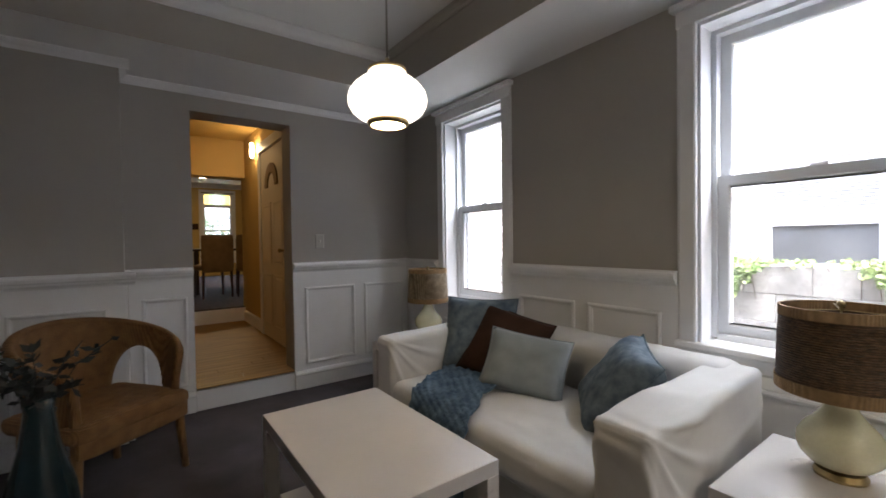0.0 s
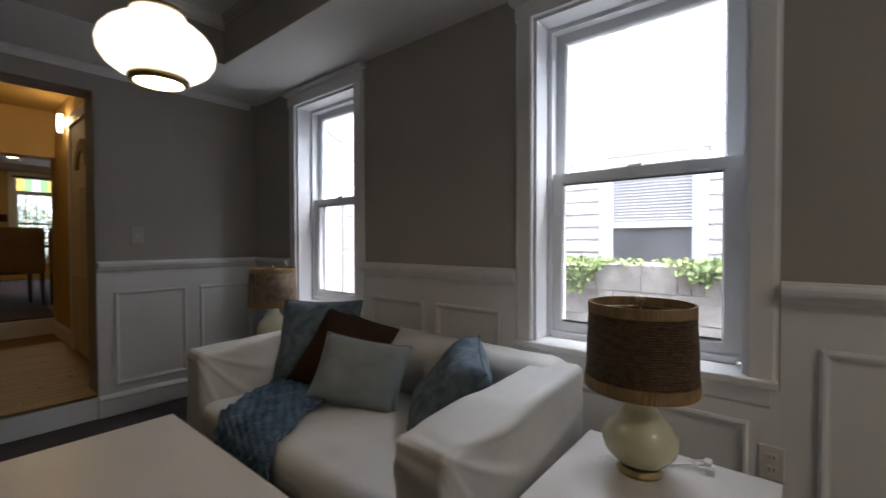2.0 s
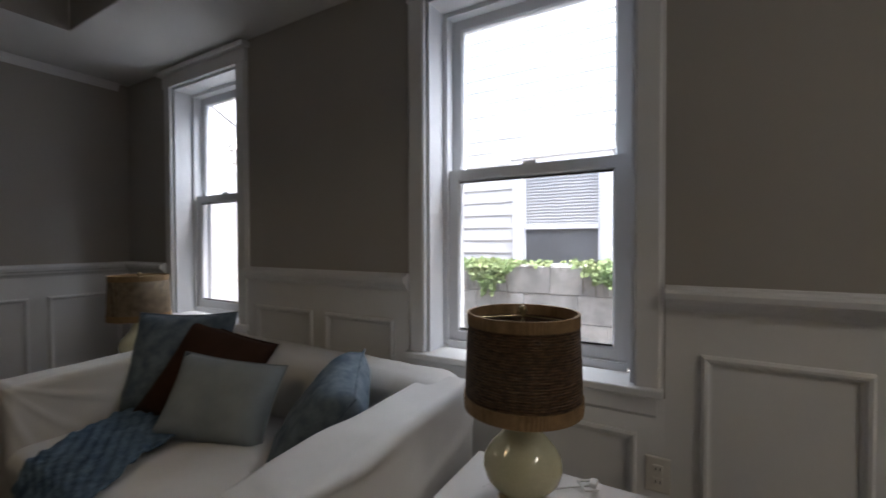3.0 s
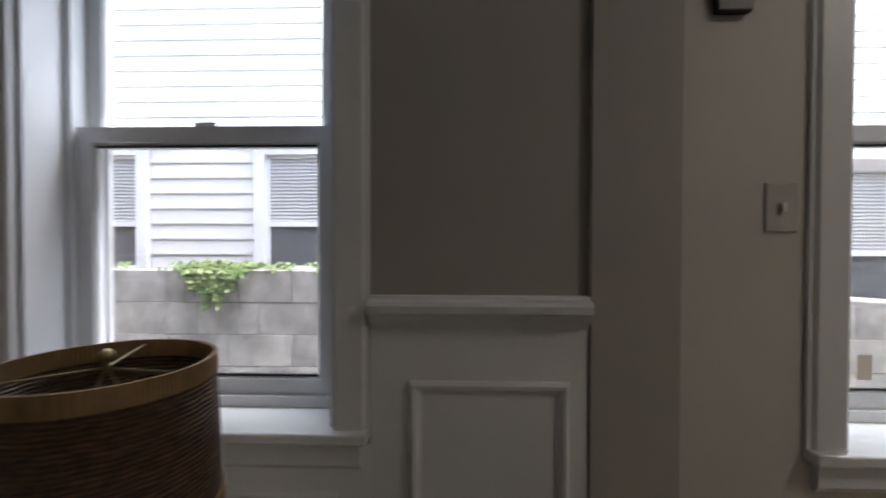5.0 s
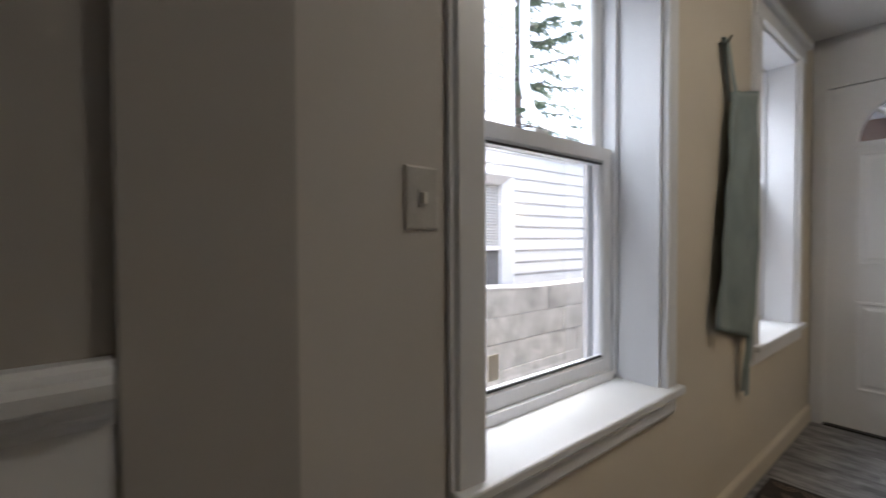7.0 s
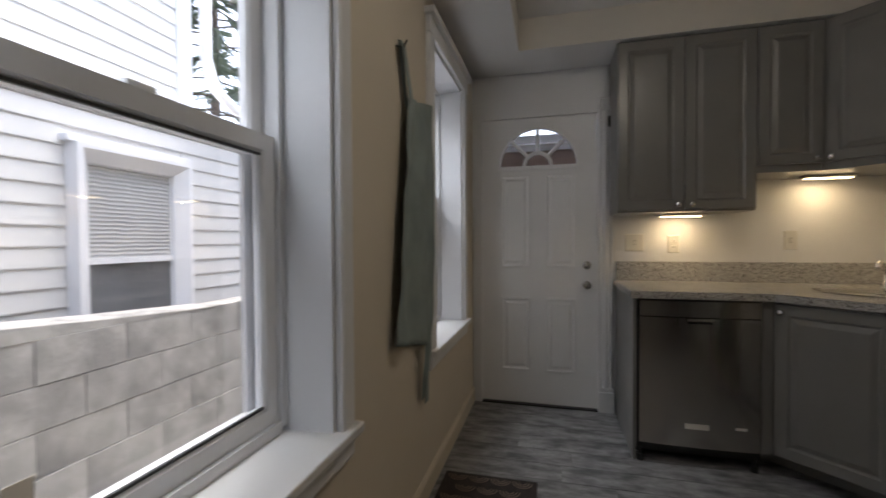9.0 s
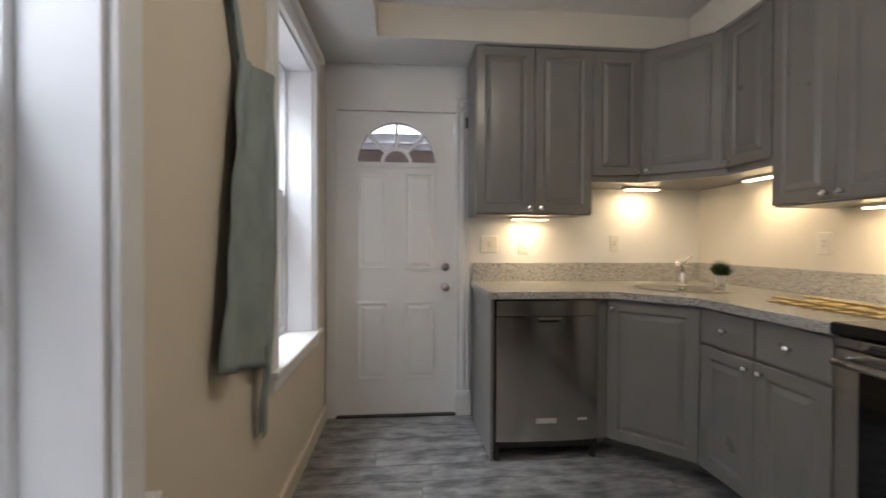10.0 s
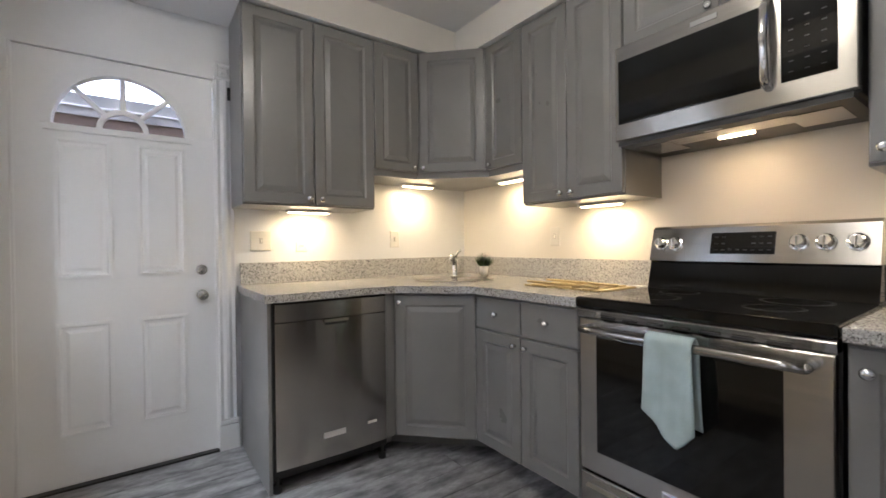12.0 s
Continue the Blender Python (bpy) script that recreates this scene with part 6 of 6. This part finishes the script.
VT = 2.342
upper((0.78, -3.78, 1.335), SU, 0.42, 1.14, 1.335, VT, [(0.425, 0.777, 1.345, VT - 0.01, 0.745, 1.375), (0.783, 1.135, 1.345, VT - 0.01, 0.815, 1.375)], "tall grey wall cabinet with two panelled doors beside the back door")
upper((0.26, -3.78, 1.54), SU, 0.11, 0.42, 1.54, VT, [(0.115, 0.415, 1.58, VT - 0.01, 0.15, 1.605)], "short grey wall cabinet with one door near the corner")
c = thing("corner_wall_cabinet", (-0.3, -3.7, 1.54), "grey corner wall cabinet with slanted door above the sink", "cabinet")
part("body", prism(bmesh.new(), [(0.108, S_Y + g), (0.108, UY), (UX, -3.302), (W_X + g, -3.302), (W_X + g, S_Y + g)], 1.54, VT), CABG, c)
dg = Vector((UX - 0.108, -3.302 - UY, 0))
DU = Plane((0.108, UY, 0), dg, Vector((1, 1, 0)))
fronts(DU, c, [(0.02, dg.length - 0.02, 1.58, VT - 0.01, 0.045, 1.605)])
upper((-0.37, -3.15, 1.54), WU, -3.30, -3.0, 1.54, VT, [(-3.295, -3.005, 1.58, VT - 0.01, -3.265, 1.605)], "short grey wall cabinet with one door beside the slanted one")
upper((-0.37, -2.7, 1.335), WU, -3.0, -2.392, 1.335, VT, [(-2.995, -2.699, 1.345, VT - 0.01, -2.73, 1.375), (-2.693, -2.397, 1.345, VT - 0.01, -2.665, 1.375)], "tall grey wall cabinet with two doors beside the microwave")
upper((-0.37, -2.0, 1.965), WU, -2.389, -1.624, 1.965, VT, [(-2.384, -2.009, 1.975, VT - 0.01, -2.04, 2.0), (-2.003, -1.629, 1.975, VT - 0.01, -1.97, 2.0)], "low grey wall cabinet above the microwave")
upper((-0.37, -1.2, 1.335), WU, -1.621, -0.81, 1.335, VT, [(-1.616, -1.218, 1.345, VT - 0.01, -1.585, 1.385), (-1.212, -0.815, 1.345, VT - 0.01, -0.85, 1.385)], "tall grey wall cabinet next to the microwave control panel")


def microwave():
    y0, y1, v0, v1 = -2.388, -1.626, 1.550, 1.958
    P = Plane((-0.125, 0, 0), (0, 1, 0), (1, 0, 0))
    o = thing("microwave_oven", (-0.33, -2.0, v0), "stainless over-the-range microwave with black glass door", "microwave")
    part("case", wbox(W_X + 0.01, -0.16, y0, y1, v0, v1), BLACKP, o)
    f = part("front_frame", loops(bmesh.new(), P, y0, y1, v0 + 0.005, v1, [(0, -0.04), (0, -0.003), (0.004, 0.0)]), STEEL, o, "brushed stainless front")
    part("door_glass", loops(bmesh.new(), P, y0 + 0.018, y1 - 0.235, v0 + 0.075, v1 - 0.065, [(0, 0.0005), (0, 0.004), (0.004, 0.005)]), BLACKG, f, "black glass door")
    part("control_panel", loops(bmesh.new(), P, y1 - 0.180, y1 - 0.045, v0 + 0.075, v1 - 0.03, [(0, 0.0005), (0, 0.004), (0.004, 0.005)]), BLACKG, f)
    bm = bmesh.new()
    for i in range(6):
        for j in range(3):
            pbox(bm, P, y1 - 0.160 + j * 0.04, y1 - 0.148 + j * 0.04, v0 + 0.10 + i * 0.033, v0 + 0.103 + i * 0.033, 0.005, 0.0058)
    part("key_marks", bm, PRINT, f, kind="stuff")
    bm = bmesh.new()
    for i in range(4):
        pbox(bm, P, y1 - 0.135 + i * 0.014, y1 - 0.127 + i * 0.014, v1 - 0.075, v1 - 0.060, 0.005, 0.0058)
    part("clock_digits", bm, DISPLAY, f)
    yh = y1 - 0.215
    part("handle", tube(bmesh.new(), [P(yh, v0 + 0.07, 0.004), P(yh, v0 + 0.09, 0.035), P(yh, v0 + 0.21, 0.052), P(yh, v1 - 0.09, 0.042), P(yh, v1 - 0.05, 0.006)], 0.013, 12), CHROME, f, "curved polished handle", smooth=True)
    part("badge", pbox(bmesh.new(), P, -2.08, -1.99, v1 - 0.04, v1 - 0.022, 0.0, 0.003), CHROME, f)
    b = part("vent_panel", wbox(W_X + 0.02, -0.13, y0 + 0.012, y1 - 0.012, v0 - 0.018, v0 - 0.0005), BLACKP, o)
    for a in (y0 + 0.05, y1 - 0.19):
        part("grease_filter", wbox(-0.40, -0.20, a, a + 0.14, v0 - 0.022, v0 - 0.0185), STEEL, b)
    part("vent_bezel", wbox(-0.30, -0.185, -2.20, -1.80, v0 - 0.0215, v0 - 0.0185), NICKEL, b)
    part("lamp_lens", wbox(-0.324, -0.312, -2.06, -1.94, v0 - 0.026, v0 - 0.0185), BULB, b, "lit cooktop lamp lens")
    part("switch_row", wbox(-0.17, -0.155, -2.05, -1.99, v0 - 0.022, v0 - 0.0185), CHROME, b)


microwave()


def under_light(x, y, z, turn, power=0.115):
    o = thing("under_cabinet_light", (x, y, z - 0.02), "lit slim light bar fixed under a grey wall cabinet", "cabinet light", "under-cabinet lights")
    c_, s_ = math.cos(radians(turn)), math.sin(radians(turn))
    P = Plane((x, y, z), (c_, s_, 0), (-s_, c_, 0))
    part("housing", pbox(bmesh.new(), P, -0.13, 0.13, -0.016, -0.001, -0.025, 0.025, 0.002), WHITE, o)
    part("diffuser", pbox(bmesh.new(), P, -0.11, 0.11, -0.020, -0.0165, -0.018, 0.018), BULB, o)
    lamp = new("light_source", bpy.data.lights.new("light_source", "AREA"))
    lamp.data.shape, lamp.data.size, lamp.data.size_y = "RECTANGLE", 0.09, 0.03
    lamp.data.energy, lamp.data.color = power, (1.0, 0.75, 0.43)
    lamp.matrix_world = Matrix.Translation((x, y, z - 0.024)) @ Euler((0, 0, radians(turn))).to_matrix().to_4x4()
    lamp.parent = o
    lamp.matrix_parent_inverse = Matrix.Translation(-Vector((x, y, z - 0.02)))


under_light(0.74, -3.83, 1.334, 0)
under_light(-0.02, -3.82, 1.539, 0)
under_light(-0.40, -3.28, 1.539, 90)
under_light(-0.42, -2.66, 1.334, 90)
under_light(-0.42, -1.35, 1.334, 90)
ml = new("range_lamp", bpy.data.lights.new("range_lamp", "AREA"))
ml.data.shape, ml.data.size, ml.data.size_y, ml.data.energy, ml.data.color = "RECTANGLE", 0.008, 0.11, 0.065, (1.0, 0.66, 0.34)
ml.location = (-0.318, -2.0, 1.522)

# ceiling lamp of the kitchen
cl = thing("ceiling_lamp", (0.95, -2.0, TRAY - 0.1), "lit round opal ceiling lamp in the kitchen tray ceiling", "ceiling lamp")
part("lamp_base", lathe(bmesh.new(), (0.95, -2.0, TRAY - 0.03), [(0, 0), (0.15, 0), (0.155, 0.03), (0, 0.03)], 40), NICKEL, cl)
part("bowl", lathe(bmesh.new(), (0.95, -2.0, TRAY - 0.11), [(0, 0), (0.06, 0.008), (0.11, 0.035), (0.14, 0.08), (0, 0.08)], 40), BOWL, cl, smooth=True)


# apron on the wall, door mat
def apron():
    A = EAST
    bm = bmesh.new()
    n, m = 16, 40
    grid = []
    for i in range(m + 1):
        s = i / m
        row = []
        for j in range(n + 1):
            v = j / n
            near, far_ = -2.455 + 0.165 * s ** 0.8, -2.80 + 0.015 * s
            y = near + (far_ - near) * v
            z = (1.72 + 0.075 * v) * (1 - s) + (0.805 - 0.11 * v) * s
            r = 0.030 + 0.014 * math.sin(v * 11 + 2 * math.sin(s * 3)) * (0.3 + s) + 0.012 * noise.noise(Vector((v * 4, s * 5, 0)))
            row.append(bm.verts.new(A(y, z, r)))
        grid.append(row)
    for i in range(m):
        for j in range(n):
            bm.faces.new((grid[i][j], grid[i + 1][j], grid[i + 1][j + 1], grid[i][j + 1]))
    bmesh.ops.recalc_face_normals(bm, faces=bm.faces[:])
    bmesh.ops.solidify(bm, geom=bm.faces[:], thickness=0.003)
    o = part("hanging_apron", bm, LINEN, None, "sage green linen apron hanging from a wall hook", True, "", "apron")

    def strap(name, pts, w, parent):
        b = bmesh.new()
        for (y0, z0, n0), (y1, z1, n1) in zip(pts, pts[1:]):
            quad(b, [A(y0 - w, z0, n0), A(y0 + w, z0, n0), A(y1 + w, z1, n1), A(y1 - w, z1, n1)])
        bmesh.ops.remove_doubles(b, verts=b.verts, dist=1e-5)
        bmesh.ops.recalc_face_normals(b, faces=b.faces[:])
        bmesh.ops.solidify(b, geom=b.faces[:], thickness=0.003)
        part(name, b, LINEN, parent)
    strap("neck_strap", [(-2.475, 1.70, 0.040), (-2.445, 1.80, 0.034), (-2.41, 1.915, 0.028), (-2.412, 1.92, 0.012), (-2.45, 1.80, 0.012), (-2.49, 1.69, 0.014)], 0.020, o)
    strap("tie_strap", [(-2.66, 0.80, 0.045), (-2.665, 0.70, 0.045), (-2.655, 0.60, 0.035), (-2.665, 0.47, 0.03)], 0.024, o)
    strap("tie_strap", [(-2.63, 0.80, 0.04), (-2.64, 0.68, 0.038), (-2.63, 0.58, 0.028), (-2.645, 0.49, 0.02)], 0.018, o)
    part("wall_hook", tube(bmesh.new(), [A(-2.41, 1.905, 0.0), A(-2.41, 1.90, 0.03), A(-2.41, 1.922, 0.042)], 0.004, 8), BLACKP, None, "small dark hook screwed to the cream wall", category="hook")


apron()
part("wall_thermostat", pbox(bmesh.new(), EAST, -0.895, -0.815, 1.665, 1.76, 0.0, 0.022, 0.004), BLACKP, None, "small dark thermostat on the cream wall by the pilaster", category="thermostat")
mt = part("door_mat", wbox(1.585, 2.035, -2.96, -2.20, 0.0005, 0.012, 0.003), MATM, None, "dark patterned door mat on the grey floor by the window wall", category="mat")
bm = bmesh.new()
for k in range(9):
    for i in range(4):
        x, y = 1.655 + i * 0.104 + (0.052 if k % 2 else 0), -2.935 + k * 0.085
        if x > 1.985:
            continue
        for rad in (0.048, 0.034, 0.020):
            ring = [(x + q * math.cos(a), y + q * math.sin(a)) for q in (rad, rad - 0.005) for a in [math.pi * e / 12 for e in range(13)][::(1 if q == rad else -1)]]
            prism(bm, ring, 0.0121, 0.0138)
part("woven_pattern", bm, RING, mt, "brown woven ring pattern")

# ---- pieces: planks, boards, blocks, leaves ----
planks("plank", -0.42, 2.066, -3.94, -0.685, 0.0, "x", 0.155, 1.22, VINYL, thing("kitchen_floor", (0.8, -2.3, 0), kind="structure"), 1)
planks("plank", -0.49, 1.165, 3.475, 6.065, 0.151, "x", 0.085, 1.1, OAK, thing("hall_floor", (0.35, 4.8, 0.15), kind="structure"), 2)


def clapboards():
    row_h = 0.115
    cuts = [(a - 0.112, b + 0.112, c - 0.082, e + 0.172) for a, b, c, e in NW]
    meshes = {}

    def board(a, b, z):
        if b - a < 0.02:
            return
        key = round(b - a, 3)
        if key not in meshes:
            bm = prof(bmesh.new(), Plane((0, 0, 0), (0, 1, 0), (-1, 0, 0)), -(b - a) / 2, (b - a) / 2, [(0, 0.0), (0, 0.015), (0.008, 0.016), (row_h + 0.006, 0.004), (row_h + 0.006, 0.0)])
            bmesh.ops.recalc_face_normals(bm, faces=bm.faces[:])
            me = bpy.data.meshes.new("clapboard")
            bm.to_mesh(me)
            bm.free()
            me.materials.append(SIDING)
            meshes[key] = me
        ob = new("clapboard", meshes[key])
        ob.parent = CW
        ob.location = Vector((HX, (a + b) / 2, z)) - WHERE[CW.name]
    z = 0.35
    while z < 5.2:
        lo = -5.58 if z < 2.0 else -3.44
        segs = [(lo, 4.95)]
        for a, b, c, e in cuts:
            if c < z + row_h and z < e:
                segs = [s for p, q in segs for s in ((p, min(q, a)), (max(p, b), q)) if s[1] - s[0] > 0.02]
        for p, q in segs:
            board(p, q, z)
        z += row_h


CW = next(o for o in house.children if o.name.startswith("wall"))
clapboards()


def block_wall():
    o = thing("block_wall", (3.7, 0, -0.45), "weathered grey concrete block wall with hanging vines", "wall")
    part("core", wbox(3.665, 3.835, -7.8, -1.0, -0.45, 0.745), MORTAR, o)
    part("core", wbox(3.665, 3.835, -1.0, 3.78, -0.45, 0.945), MORTAR, o)
    bm = bmesh.new()
    pbox(bm, WORLD, -0.1, 0.1, 0.0, 0.197, -0.1988, 0.1988, 0.003)
    bmesh.ops.recalc_face_normals(bm, faces=bm.faces[:])
    me = bpy.data.meshes.new("block")
    bm.to_mesh(me)
    bm.free()
    me.materials.append(BLOCK)
    r = random.Random(6)
    for k in range(7):
        z = 0.96 - 0.2 * (k + 1)
        for i in range(33):
            y = -7.8 + 0.4 * i + (0.2 if k % 2 else 0.0)
            if k == 0 and y - 0.2 < -1.01:
                continue
            if y > 3.6:
                continue
            b = new("block", me)
            b.parent = o
            b.location = Vector((3.75 + r.uniform(-0.003, 0.003), y, z + 0.002)) - WHERE[o.name]
    return o


bw = block_wall()
cap = bmesh.new()
ends = [[cap.verts.new((x, y, z)) for x, z in ((3.648, 0.7595), (3.648, top - 0.012), (3.66, top), (3.84, top), (3.852, 0.7595))] for y, top in ((-3.2, 0.766), (-2.5, 0.808), (-1.9, 0.856), (-1.014, 0.935))]
for a, b in zip(ends, ends[1:]):
    for i in range(5):
        cap.faces.new((a[i], a[(i + 1) % 5], b[(i + 1) % 5], b[i]))
cap.faces.new(ends[0])
cap.faces.new(ends[-1])
part("sloped_cap", cap, BLOCK, bw, "rough cast concrete capping")
rv = random.Random(12)
vine = bmesh.new()
stem = bmesh.new()
for yc, wd, drop, count in ((1.28, 0.24, 0.32, 1000), (0.42, 0.22, 0.20, 560), (2.15, 0.22, 0.18, 420), (0.85, 0.22, 0.03, 40), (3.0, 0.4, 0.3, 300), (3.45, 0.2, 0.5, 200)):
    for s_ in range(7):
        y = yc + rv.gauss(0, wd * 0.4)
        L = drop * rv.uniform(0.3, 1.0)
        tube(stem, [(3.72, y, 0.965), (3.64, y + 0.01, 0.96), (3.635, y + rv.uniform(-0.04, 0.04), 0.96 - L)], 0.003, 4)
    for i in range(count):
        y = yc + rv.gauss(0, wd * 0.42)
        lim = drop * max(0.1, 1 - abs(y - yc) / (wd * 1.1)) * (0.55 + 0.45 * math.sin(y * 37) ** 2)
        z = 0.985 - rv.random() ** 1.3 * lim + rv.uniform(-0.01, 0.03)
        x = 3.63 - rv.uniform(0, 0.05) if z < 0.965 else rv.uniform(3.6, 3.78)
        n_ = Vector((-1, rv.uniform(-0.8, 0.8), rv.uniform(-0.2, 1.2))).normalized()
        a_ = n_.orthogonal().normalized()
        a_.rotate(Matrix.Rotation(rv.uniform(0, 6.28), 3, n_))
        b_ = n_.cross(a_)
        q, r_ = Vector((x, y, z)), rv.uniform(0.010, 0.020)
        vine.faces.new([vine.verts.new(q + a_ * r_ * c + b_ * r_ * s + n_ * h) for c, s, h in ((-1, 0, 0), (-0.5, 0.75, 0.003), (0.3, 0.8, 0), (1.1, 0, -0.004), (0.3, -0.8, 0), (-0.5, -0.75, 0.003))])
vn = part("hanging_vine", vine, LEAF, None, "bright green vine trailing over the block wall", category="vine")
part("stem", stem, BARK, vn, kind="stuff")
